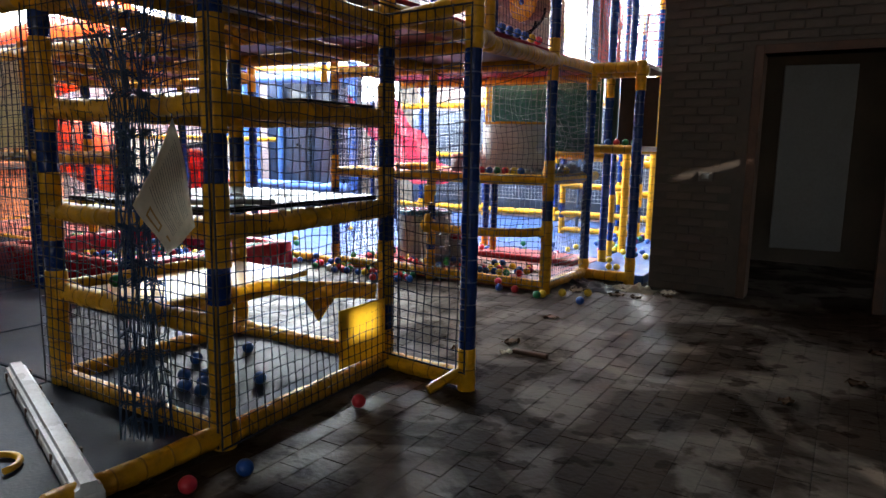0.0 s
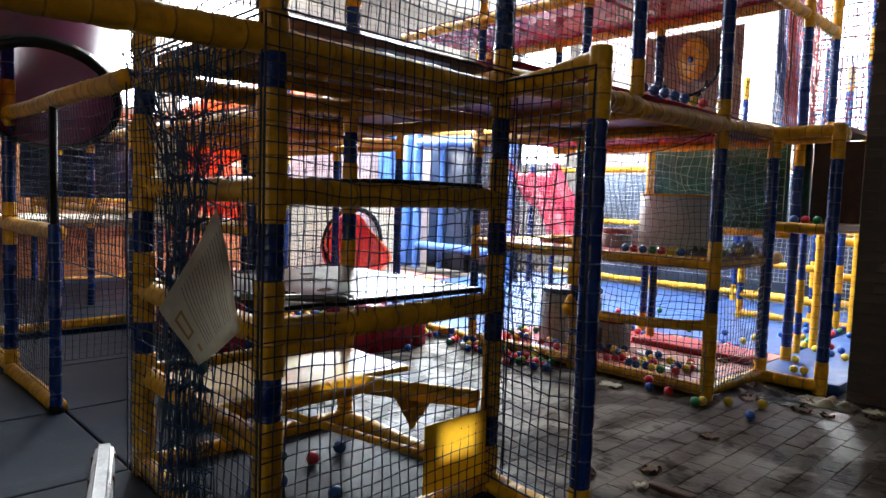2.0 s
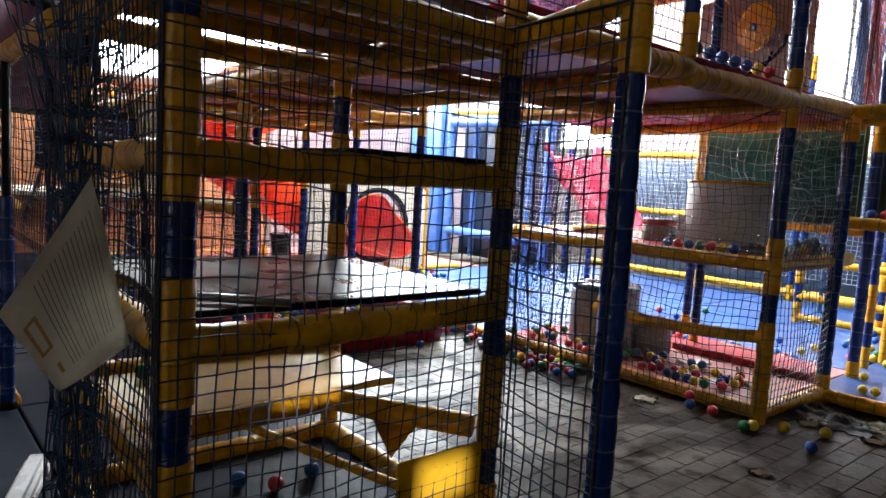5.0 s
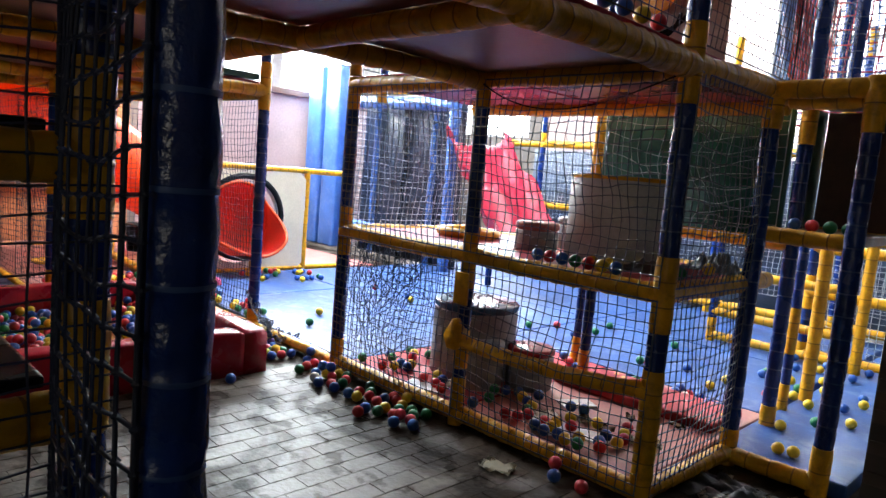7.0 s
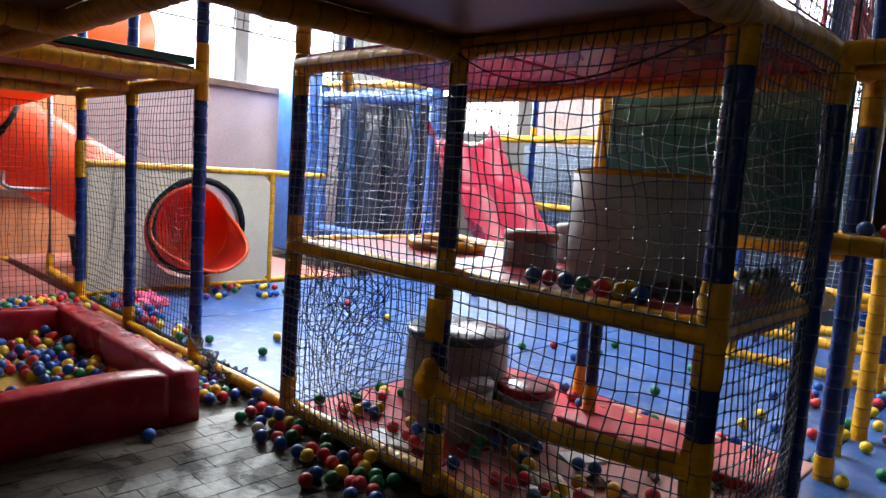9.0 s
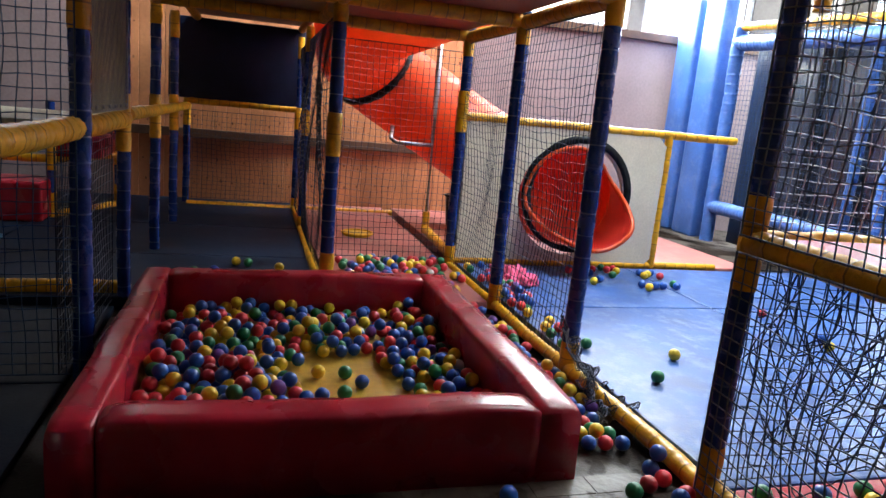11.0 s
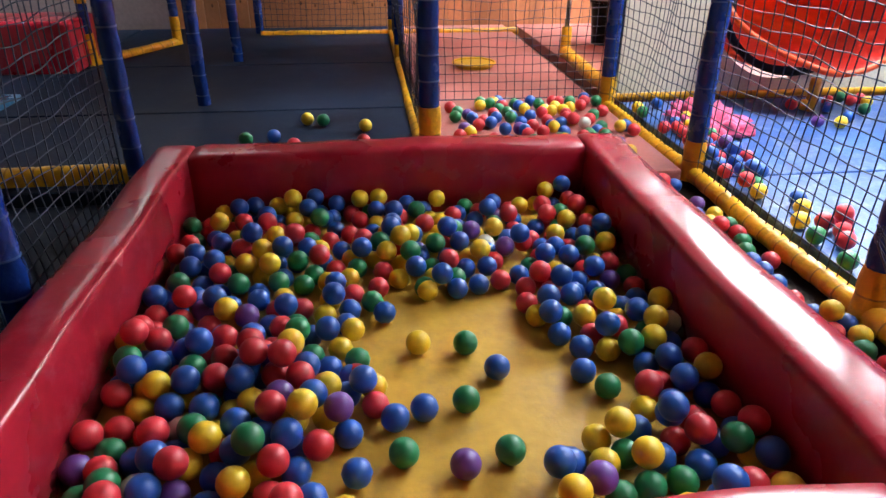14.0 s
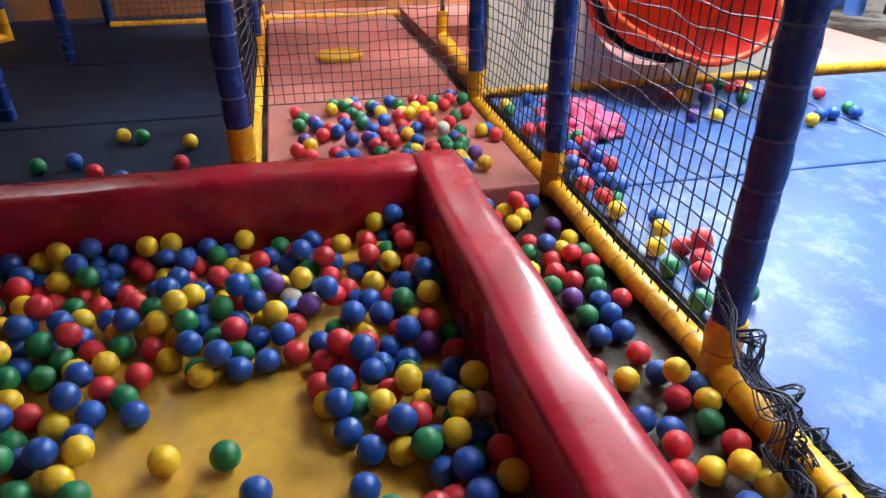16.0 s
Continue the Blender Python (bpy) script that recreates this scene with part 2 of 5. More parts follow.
# thin paper and moulded plastic let some light through
for m_, c_, f_ in ((M_PAPER, (0.75, 0.68, 0.55, 1), 0.5), (M_ORANGE, (0.8, 0.13, 0.02, 1), 0.35), (M_REDPL, (0.75, 0.05, 0.02, 1), 0.2), (M_CARD, (0.85, 0.55, 0.03, 1), 0.4), (M_PERF, (0.7, 0.66, 0.4, 1), 0.5), (M_FABRIC, (0.75, 0.6, 0.56, 1), 0.4)):
    nt_ = m_.node_tree
    tr_ = nt_.nodes.new("ShaderNodeBsdfTranslucent")
    tr_.inputs["Color"].default_value = c_
    mx_ = nt_.nodes.new("ShaderNodeMixShader")
    mx_.inputs["Fac"].default_value = f_
    nt_.links.new(nt_.nodes["Principled BSDF"].outputs["BSDF"], mx_.inputs[1])
    nt_.links.new(tr_.outputs["BSDF"], mx_.inputs[2])
    nt_.links.new(mx_.outputs["Shader"], nt_.nodes["Material Output"].inputs["Surface"])
M_GLOW = bpy.data.materials.new("bright_overcast")
M_GLOW.use_nodes = True
gb_ = M_GLOW.node_tree.nodes["Principled BSDF"]
gb_.inputs["Base Color"].default_value = (0.8, 0.85, 0.9, 1)
gb_.inputs["Emission Color"].default_value = (0.9, 0.96, 1.0, 1)
gb_.inputs["Emission Strength"].default_value = 5.0

# ---- mesh helpers ----


def mesh_of(name, bm, material, smooth=True):
    me = bpy.data.meshes.new(name)
    bm.normal_update()
    bm.to_mesh(me)
    bm.free()
    me.materials.append(material)
    if material in (M_YEL, M_BLU):
        me.materials.append(M_TIEY if material is M_YEL else M_TIEB)
    for p in me.polygons:
        p.use_smooth = smooth
    return me


def part(name, bm, material, parent=None, label="", smooth=True):
    ob = new(name, mesh_of(name, bm, material, smooth))
    if parent is not None:
        ob.parent = parent
    if label:
        tagged(ob, label)
    return ob


def empty(name, label, category, group="", kind="", at=(0, 0, 0)):
    ob = new(name)
    ob.empty_display_size = 0.1
    ob.location = at
    return tagged(ob, label, category, group, kind)


def box(x0, y0, z0, x1, y1, z1, bevel=0.0, seg=2):
    bm = bmesh.new()
    bmesh.ops.create_cube(bm, size=1)
    bmesh.ops.transform(bm, matrix=Matrix.Translation(((x0 + x1) / 2, (y0 + y1) / 2, (z0 + z1) / 2)) @ Matrix.Diagonal((abs(x1 - x0), abs(y1 - y0), abs(z1 - z0), 1)), verts=bm.verts)
    if bevel:
        bmesh.ops.bevel(bm, geom=bm.edges[:], offset=bevel, segments=seg, affect="EDGES", profile=0.6)
    return bm


def thing(name, bm, material, label, category, group="", kind="", smooth=True):
    return tagged(part(name, bm, material, None, "", smooth), label, category, group, kind)


def loft(bm, rings, close=True, caps=True):
    """Joins rings of points into a skin."""
    vs = [[bm.verts.new(p) for p in r] for r in rings]
    n = len(vs[0])
    for a, b in zip(vs, vs[1:]):
        for i in range(n if close else n - 1):
            j = (i + 1) % n
            bm.faces.new((a[i], a[j], b[j], b[i]))
    if caps and close:
        bm.faces.new(vs[0][::-1])
        bm.faces.new(vs[-1])
    return bm


def sleeve(p0, p1, r, sides=12, tie=0.11, rough=0.032, sag=0.0):
    """A foam-padded tube wrapped in vinyl, pinched by cable ties, which take the second material."""
    bm = bmesh.new()
    p0, p1 = Vector(p0), Vector(p1)
    d = p1 - p0
    ln = d.length
    q = d.to_track_quat("Z", "Y")
    n = max(1, round(ln / tie))
    ph = random.random() * 6
    w = min(0.07, 0.007 * n / ln)
    stations = []
    for k in range(n):
        for f, rr, tied in ((0.0, 0.985, k > 0), (w, 0.985, False), (w + 0.03, 0.96, False), (0.3, 1.006, False), (0.65, 1.012, False), (0.97, 0.96, False)):
            stations.append(((k + f) / n, rr, tied))
    stations.append((1.0, 0.95, False))
    skin = []
    for u, rr, tied in stations:
        c = p0 + d * u + Vector((0, 0, -sag * 4 * u * (1 - u)))
        c += q @ Vector((0.05 * r * math.sin(5 * u * ln + ph), 0.05 * r * math.cos(7 * u * ln + ph), 0))
        ring_pts = []
        for i in range(sides):
            a = 2 * math.pi * i / sides
            k = rr * r * (1 + 0.6 * rough * math.sin(3 * a + 17 * u * ln + ph) + random.uniform(-rough, rough) * (0.2 if tied else 1))
            ring_pts.append(bm.verts.new(c + q @ Vector((k * math.cos(a), k * math.sin(a), 0))))
        skin.append((ring_pts, tied))
    for (a, tied), (b, _) in zip(skin, skin[1:]):
        for i in range(sides):
            j = (i + 1) % sides
            f = bm.faces.new((a[i], a[j], b[j], b[i]))
            f.material_index = 1 if tied else 0
    bm.faces.new(skin[0][0][::-1])
    bm.faces.new(skin[-1][0])
    return bm


def cyl(r0, r1, z0, z1, x=0, y=0, sides=32, bevel=0.0):
    bm = bmesh.new()
    if bevel:
        prof = [(r0 - bevel, z0), (r0, z0 + bevel), (r1, z1 - bevel), (r1 - bevel * 0.3, z1 - bevel * 0.3), (r1 - bevel, z1)]
    else:
        prof = [(r0, z0), (r1, z1)]
    return loft(bm, [[(x + r * math.cos(2 * math.pi * i / sides), y + r * math.sin(2 * math.pi * i / sides), z) for i in range(sides)] for r, z in prof])


def pipe(points, r, sides=8):
    bm = bmesh.new()
    pts = [Vector(p) for p in points]
    rings = []
    for i, p in enumerate(pts):
        d = (pts[min(i + 1, len(pts) - 1)] - pts[max(i - 1, 0)]).normalized()
        q = d.to_track_quat("Z", "Y")
        rings.append([p + q @ Vector((r * math.cos(2 * math.pi * k / sides), r * math.sin(2 * math.pi * k / sides), 0)) for k in range(sides)])
    return loft(bm, rings)


CORD = 0.0026


def cord_mesh(name, lines, material, r=CORD):
    """Thin three-sided cords along polylines, in one mesh."""
    vs, fs = [], []
    for ln in lines:
        base = len(vs)
        n = len(ln)
        for i, p in enumerate(ln):
            p = Vector(p)
            d = Vector(ln[min(i + 1, n - 1)]) - Vector(ln[max(i - 1, 0)])
            if d.length < 1e-6:
                d = Vector((0, 0, 1))
            d.normalize()
            s = d.cross(Vector((0.31, 0.52, 0.79))).normalized()
            t = d.cross(s)
            for k in range(3):
                a = 2.0944 * k
                vs.append(tuple(p + s * (r * math.cos(a)) + t * (r * math.sin(a))))
        for i in range(n - 1):
            for k in range(3):
                a, b = base + 3 * i + k, base + 3 * i + (k + 1) % 3
                fs.append((a, b, b + 3, a + 3))
    me = bpy.data.meshes.new(name)
    me.from_pydata(vs, [], fs)
    me.materials.append(material)
    for p in me.polygons:
        p.use_smooth = True
    return me


def net(p, u, v, material=None, cell=0.05, sag=0.03, label="navy knotted safety net laced to padded tubes", hole=None, wild=1.0, r=CORD, slump=0.0, knots=False):
    """A safety net over the parallelogram p, p + u, p + v, with waves and slack."""
    p, u, v = Vector(p), Vector(u), Vector(v)
    nrm = u.cross(v).normalized()
    nu, nv = max(2, round(u.length / cell)), max(2, round(v.length / cell))
    a1, a2, a3 = (random.random() * 6.28 for _ in range(3))

    def at(i, j):
        a, b = i / nu, j / nv
        edge = 4 * min(a, 1 - a, b, 1 - b, 0.25)
        w = sag * math.sin(math.pi * a) * math.sin(math.pi * b)
        x = w * math.sin(a1 + 3.0 * b) + 0.4 * w * math.sin(a2 + 9 * a + 5 * b)
        jit = 0.006 * wild * edge
        du = jit * math.sin(a3 + 7.1 * j + 1.3 * i) + 0.012 * wild * edge * math.sin(a1 + 6 * b + 2 * a)
        dv = jit * math.sin(a2 + 5.3 * i + 2.1 * j) - 0.02 * wild * edge * math.sin(math.pi * a) * (0.5 + b) - slump * math.sin(math.pi * a) * b * b
        return p + u * a + v * b + nrm * x + u.normalized() * du + v.normalized() * dv

    lines = []
    for i in range(nu + 1):
        run = []
        for j in range(nv + 1):
            if hole and hole(i / nu, j / nv):
                if len(run) > 1:
                    lines.append(run)
                run = []
            else:
                run.append(at(i, j))
        if len(run) > 1:
            lines.append(run)
    for j in range(nv + 1):
        run = []
        for i in range(nu + 1):
            if hole and hole(i / nu, j / nv):
                if len(run) > 1:
                    lines.append(run)
                run = []
            else:
                run.append(at(i, j))
        if len(run) > 1:
            lines.append(run)
    ob = new("safety_net", cord_mesh("safety_net", lines, material or M_NET, r))
    edge = [at(i, 0) for i in range(nu + 1)] + [at(nu, j) for j in range(1, nv + 1)] + [at(i, nv) for i in range(nu - 1, -1, -1)] + [at(0, j) for j in range(nv - 1, -1, -1)]
    new("border_rope", cord_mesh("border_rope", [edge], material or M_NET, r * 1.7)).parent = ob
    if knots:
        kv, kf = [], []
        for i in range(nu + 1):
            for j in range(nv + 1):
                if hole and hole(i / nu, j / nv):
                    continue
                c, b, k = at(i, j), len(kv), r * random.uniform(1.9, 2.4)
                kv += [c + Vector(d) * k for d in ((1, 0, 0), (-1, 0, 0), (0, 1, 0), (0, -1, 0), (0, 0, 1.2), (0, 0, -1.2))]
                kf += [(b + x, b + y, b + z) for x, y, z in ((0, 2, 4), (2, 1, 4), (1, 3, 4), (3, 0, 4), (2, 0, 5), (1, 2, 5), (3, 1, 5), (0, 3, 5))]
        me = bpy.data.meshes.new("knotting")
        me.from_pydata([tuple(c) for c in kv], [], kf)
        me.materials.append(material or M_NET)
        ko = new("knotting", me)
        ko.parent = ob
        tagged(ko, kind="stuff")
    return tagged(ob, label, "net", "safety nets of the play frame")


PR, BR = 0.043, 0.048


def post(frame_ob, x, y, z0, bands, r=PR, label="padded post with blue and yellow vinyl sleeves"):
    """A steel post with its sleeves, bottom up: bands of (top height, colour)."""
    top = bands[-1][0]
    steel = part("post", cyl(0.02, 0.02, z0, top - 0.005, x, y, 8), M_STEEL, frame_ob, label)
    z = z0
    for zt, c in bands:
        rr = r * (1.08 if c == "y" else 1.0)
        part("sleeve", sleeve((x, y, z), (x, y, zt), rr), M_YEL if c == "y" else M_BLU, steel, "yellow vinyl sleeve" if c == "y" else "blue vinyl sleeve")
        z = zt
    return steel


def beam(frame_ob, p0, p1, r=BR, material=None, sag=0.004, label="", rough=0.045):
    return part("beam", sleeve(p0, p1, r, rough=rough, sag=sag), material or M_YEL, frame_ob, label)


def board(frame_ob, x0, y0, x1, y1, z, th, material, label="", bevel=0.008, name="deck_panel"):
    return part(name, box(x0, y0, z - th, x1, y1, z, bevel), material, frame_ob, label, smooth=False)


# grid of the play frame
C = [-2.10 - 1.16 * i for i in range(6)] + [-9.15, -10.4]
YA, YB, YC, YD, YE = 1.72, 2.92, 4.08, 5.24, 6.42
MAT = 0.08
DECK = 1.99

# ---- setting ----
WX, NY = -10.85, 12.3


def wall(name, bm, material, label, smooth=False):
    return thing(name, bm, material, label, "wall", "", "structure", smooth)


def wall_with_windows(name, axis, at, lo, hi, height, th, holes, material, label):
    """A wall along x or y with rectangular openings (lo, hi, bottom, top), as joined blocks."""
    cuts = sorted({lo, hi, *[h[0] for h in holes], *[h[1] for h in holes]})
    bm = bmesh.new()
    for a, b in zip(cuts, cuts[1:]):
        spans, z = [], 0.0
        for h in sorted((h for h in holes if h[0] <= a and h[1] >= b), key=lambda h: h[2]):
            spans.append((z, h[2]))
            z = h[3]
        spans.append((z, height))
        for s0, s1 in spans:
            if s1 - s0 < 0.01:
                continue
            m = Matrix.Translation(((a + b) / 2, at, (s0 + s1) / 2)) @ Matrix.Diagonal((b - a, th, s1 - s0, 1)) if axis == "x" else Matrix.Translation((at, (a + b) / 2, (s0 + s1) / 2)) @ Matrix.Diagonal((th, b - a, s1 - s0, 1))
            bmesh.ops.create_cube(bm, size=1, matrix=m)
    return wall(name, bm, material, label)


ground = thing("floor", box(-18, -8, -0.2, 8, 14, -0.0025), M_JOINT, "dirty sand joints and bedding of the paved floor", "floor", "", "structure", False)
HEIGHT = 5.4
north_holes = [(-11.35, -9.98, 2.2, 4.9), (-9.92, -8.55, 2.2, 4.9), (-6.6, -5.2, 2.2, 4.9), (-4.2, -2.8, 2.2, 4.9), (-2.6, -1.5, 0.5, 4.9)]
wall_with_windows("wall_north", "x", NY + 0.1, -18, 8, HEIGHT, 0.2, north_holes, M_PLASTER, "plain plaster wall with tall bright windows")
west_holes = [(1.3, 2.75, 2.6, 4.6), (3.0, 4.75, 2.6, 4.6), (5.0, 6.5, 2.6, 4.6), (6.75, 8.3, 2.6, 4.6), (8.5, 10.2, 2.6, 4.6)]
wall_with_windows("wall_west", "y", WX - 0.1, -8, NY, HEIGHT, 0.2, west_holes, M_PLASTER, "plaster wall with high windows above pine boards")
for k_, (a_, b_) in enumerate(((-7.95, 2.1), (6.22, NY - 0.02))):
    wall("wall_west_plaster_%d" % (k_ + 1), box(WX - 0.001, a_, 0, WX + 0.02, b_, 2.56), M_PINKWALL, "pale pinkish plaster below the high windows")
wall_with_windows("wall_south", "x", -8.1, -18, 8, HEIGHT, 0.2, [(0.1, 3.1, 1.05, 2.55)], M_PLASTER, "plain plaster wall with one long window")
DX0, DX1 = -0.62, 0.3
wall_with_windows("wall_east_room", "x", 6.17, -1.43, 8, HEIGHT, 0.2, [(DX0, DX1, 0.0, 2.02)], M_DARKWALL, "dark brown boarded wall with a doorway")
wall("wall_east_return", box(-1.43, 6.27, 0, -1.25, NY, HEIGHT), M_PLASTER, "plain plaster return wall")
# small gaps in the east wall: sunlight falls through them on the sheet, the plates, the paving and the dark wall
SLITS = [(-1.2, -0.86, 1.92, 2.12), (-1.8, -1.42, 2.32, 2.45), (2.82, 3.3, 2.42, 2.5), (0.56, 0.82, 0.93, 1.05)]
wall_with_windows("wall_east", "y", 3.7, -8, 6.07, HEIGHT, 0.2, SLITS, M_DARKWALL, "dark wall with a few small gaps that let sunlight in")
wall("wall_back_room", box(-1.25, 8.4, 0, 3.6, 8.5, 3), M_DARKWALL, "dark wall of the room behind the doorway")
bm = bmesh.new()
for x0, y0, x1, y1 in ((-18, -8.2, -10.6, NY + 0.2), (-10.6, -8.2, -8.2, 4.2), (-10.6, 6.4, -8.2, NY + 0.2), (-8.2, -8.2, -7.75, NY + 0.2), (-4.45, -8.2, 8, NY + 0.2), (-7.75, -8.2, -4.45, 6.45), (-7.75, 9.55, -4.45, NY + 0.2)):
    bmesh.ops.create_cube(bm, size=1, matrix=Matrix.Translation(((x0 + x1) / 2, (y0 + y1) / 2, HEIGHT + 0.1)) @ Matrix.Diagonal((x1 - x0, y1 - y0, 0.2, 1)))
thing("ceiling", bm, M_PLASTER, "dim plaster ceiling with a large roof light and a small added one", "ceiling", "", "structure", False)
rw = empty("window_40", "large roof light with slim white bars", "window", "hall windows", "structure")
for k in range(5):
    part("window_bar", box(-7.75 + 0.8 * k + 0.01, 6.46, HEIGHT + 0.06, -7.75 + 0.8 * k + 0.05, 9.54, HEIGHT + 0.12, 0.005), M_WHITE, rw, smooth=False)
# unseen opening, added so the fill lamp reaches the pine wall
rw = empty("window_41", "small unseen roof light with slim white bars, added to brighten the pine wall", "window", "hall windows", "structure")
for k in range(3):
    part("window_bar", box(-10.6 + 0.8 * k + 0.01, 4.21, HEIGHT + 0.06, -10.6 + 0.8 * k + 0.05, 6.39, HEIGHT + 0.12, 0.005), M_WHITE, rw, smooth=False)

thing("backdrop_north", box(-14, 14.0, 0, -2.6, 14.05, 7), M_GLOW, "plain bright sky beyond the windows", "backdrop", "", "structure", False)
thing("backdrop_gate", box(-2.59, 14.0, 0, 0, 14.05, 7), M_GLOW, "plain bright sky beyond the tall window", "backdrop", "", "structure", False)
thing("backdrop_west", box(-12.6, -2, 1.5, -12.55, 13.9, 8), M_GLOW, "plain bright sky beyond the high windows", "backdrop", "", "structure", False)
for i, h in enumerate(north_holes):
    w = empty("window_%d" % (i + 1), "tall steel window full of daylight", "window", "hall windows", "structure")
    for a in (h[0], h[1] - 0.05):
        part("window_frame", box(a, NY + 0.02, h[2], a + 0.05, NY + 0.1, h[3], 0.006), M_WHITE, w, smooth=False)
    for z in (h[2], (h[2] + h[3]) / 2, h[3] - 0.05):
        part("window_bar", box(h[0] + 0.05, NY + 0.03, z, h[1] - 0.05, NY + 0.09, z + 0.05, 0.006), M_WHITE, w, smooth=False)
for i, h in enumerate(west_holes):
    w = empty("window_%d" % (i + 21), "high window full of daylight above pine boards", "window", "hall windows", "structure")
    for a in (h[0], h[1] - 0.05):
        part("window_frame", box(WX - 0.1, a, h[2], WX - 0.02, a + 0.05, h[3], 0.006), M_WHITE, w, smooth=False)
    for z in (h[2], h[3] - 0.05):
        part("window_bar", box(WX - 0.09, h[0] + 0.05, z, WX - 0.03, h[1] - 0.05, z + 0.05, 0.006), M_WHITE, w, smooth=False)

# doorway with a pale leaf ajar, coloured dark for the dim doorway
dr = empty("door_1", "dark door frame with a pale leaf, darkened for shade, standing ajar", "door", "", "structure")
part("door_frame", box(DX0 - 0.07, 6.04, 0, DX0, 6.3, 2.09, 0.006), M_DKWOOD, dr, smooth=False)
part("door_frame", box(DX1, 6.04, 0, DX1 + 0.07, 6.3, 2.09, 0.006), M_DKWOOD, dr, smooth=False)
part("door_frame", box(DX0, 6.04, 2.02, DX1, 6.3, 2.09, 0.006), M_DKWOOD, dr, smooth=False)
leaf = part("door_leaf", box(0, -0.02, 0.4, 0.55, 0.02, 1.97, 0.006), M_DOOR, dr, "pale door leaf with the doorway's shade in its colour", smooth=False)
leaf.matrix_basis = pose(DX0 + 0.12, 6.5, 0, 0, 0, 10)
fix = empty("wall_socket", "small pale socket box on the dark wall", "socket")
part("bracket", box(-1.03, 6.03, 1.0, -0.97, 6.068, 1.05, 0.01), M_STEEL, fix)
part("plate", box(-1.06, 6.045, 0.98, -0.94, 6.068, 1.06, 0.006), M_PLASTER, fix)

# soft floors of the play area


def mat_floor(x0, y0, x1, y1, material, label, z=MAT):
    return thing("play_mat", box(x0, y0, -0.01, x1, y1, z, 0.012), material, label, "floor mat", "mats of the play area", "", False)


for a, b in ((-4.36, -2.2), (-6.6, -4.37), (-7.84, -6.61)):
    for c, d in ((5.3, 6.9), (6.91, 8.4), (8.41, 10.4)):
        if a > -4.4 and c < 6:
            continue
        mat_floor(a, c, b, d, M_BLUEMAT, "worn blue vinyl floor mat with scuffs")
mat_floor(-4.36, 5.3, -3.3, 6.9, M_REDMAT, "dull red vinyl floor mat under the platform")
mat_floor(-3.29, 5.3, -2.15, 6.9, M_REDFLOOR, "faded red vinyl floor mat with litter")
mat_floor(-10.8, YC + 0.06, -6.7, YD - 0.06, M_REDFLOOR, "faded red floor mat before the pine wall")
mat_floor(-10.8, 5.3, -7.95, 8.4, M_REDFLOOR, "faded red floor mat under the tube slide")
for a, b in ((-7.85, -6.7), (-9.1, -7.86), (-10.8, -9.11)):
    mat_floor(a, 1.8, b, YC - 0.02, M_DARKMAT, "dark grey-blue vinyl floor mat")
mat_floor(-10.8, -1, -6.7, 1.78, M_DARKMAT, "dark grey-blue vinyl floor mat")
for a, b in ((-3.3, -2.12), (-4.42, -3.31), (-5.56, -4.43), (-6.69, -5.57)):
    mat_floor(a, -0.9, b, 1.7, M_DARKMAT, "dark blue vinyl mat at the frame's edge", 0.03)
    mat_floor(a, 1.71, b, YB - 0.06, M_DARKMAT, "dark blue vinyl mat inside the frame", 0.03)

# ---- climbing tower ----
F0, F1, F2, F4 = (C[1], 1.75), (-2.04, YA), (-2.10, YB), (C[1], YB)
tower = empty("climbing_tower", "padded climbing tower of yellow and blue tubes with stepped plates", "play frame")
SHORT = [(0.45, "y"), (0.6, "b"), (0.9, "y"), (1.08, "y"), (1.27, "b"), (1.56, "y"), (1.71, "y"), (1.9, "b"), (2.12, "y"), (2.9, "b"), (3.2, "y")]
TOWER1 = [(0.6, "y"), (0.75, "b"), (1.08, "y"), (1.27, "b"), (1.71, "y"), (1.83, "b"), (2.2, "y"), (2.42, "b"), (3.2, "y")]
TOWER2 = [(0.22, "y"), (0.36, "b"), (0.72, "y"), (0.86, "b"), (1.12, "y"), (1.27, "b"), (1.56, "y"), (1.74, "b"), (2.05, "y"), (2.45, "b"), (3.2, "y")]
post(tower, *F1, 0, TOWER1, 0.047)
post(tower, *F2, 0, TOWER2, 0.042)
post(tower, *F0, 0, TOWER1, 0.047)
post(tower, *F4, 0, TOWER2, 0.042)
for (a, b) in ((F1, F2), (F0, F4), (F0, F1), (F4, F2)):
    for z in (0.05, 1.38, 1.87) if a in (F1, F4) else (0.05, 0.5, 0.9, 1.38, 1.87):
        beam(tower, (*a, z), (*b, z), 0.047)
beam(tower, (*F1, 0.9), (*F2, 0.9), 0.05)
board(tower, -3.2, 1.8, -2.12, 2.86, 0.97, 0.025, M_BLACK, "black rubber-topped step plate")
board(tower, -3.2, 2.3, -2.14, 2.86, 1.445, 0.025, M_BLACK, "black rubber-topped step plate")
board(tower, -3.2, 1.8, -2.62, 2.86, 0.5, 0.03, M_YELMAT, "worn yellow step plate with a padded edge")
beam(tower, (-2.6, 1.8, 0.46), (-2.6, 2.55, 0.46), 0.045)
beam(tower, (-2.6, 2.55, 0.46), (-2.12, 2.86, 0.44), 0.045)
beam(tower, (-3.2, 2.3, 0.26), (-2.12, 2.86, 0.1), 0.02)
bm = bmesh.new()
fl = [bm.verts.new(p) for p in ((-2.47, 2.62, 0.44), (-2.28, 2.74, 0.44), (-2.36, 2.66, 0.27))]
bm.faces.new(fl)
bmesh.ops.solidify(bm, geom=bm.faces[:], thickness=0.004)
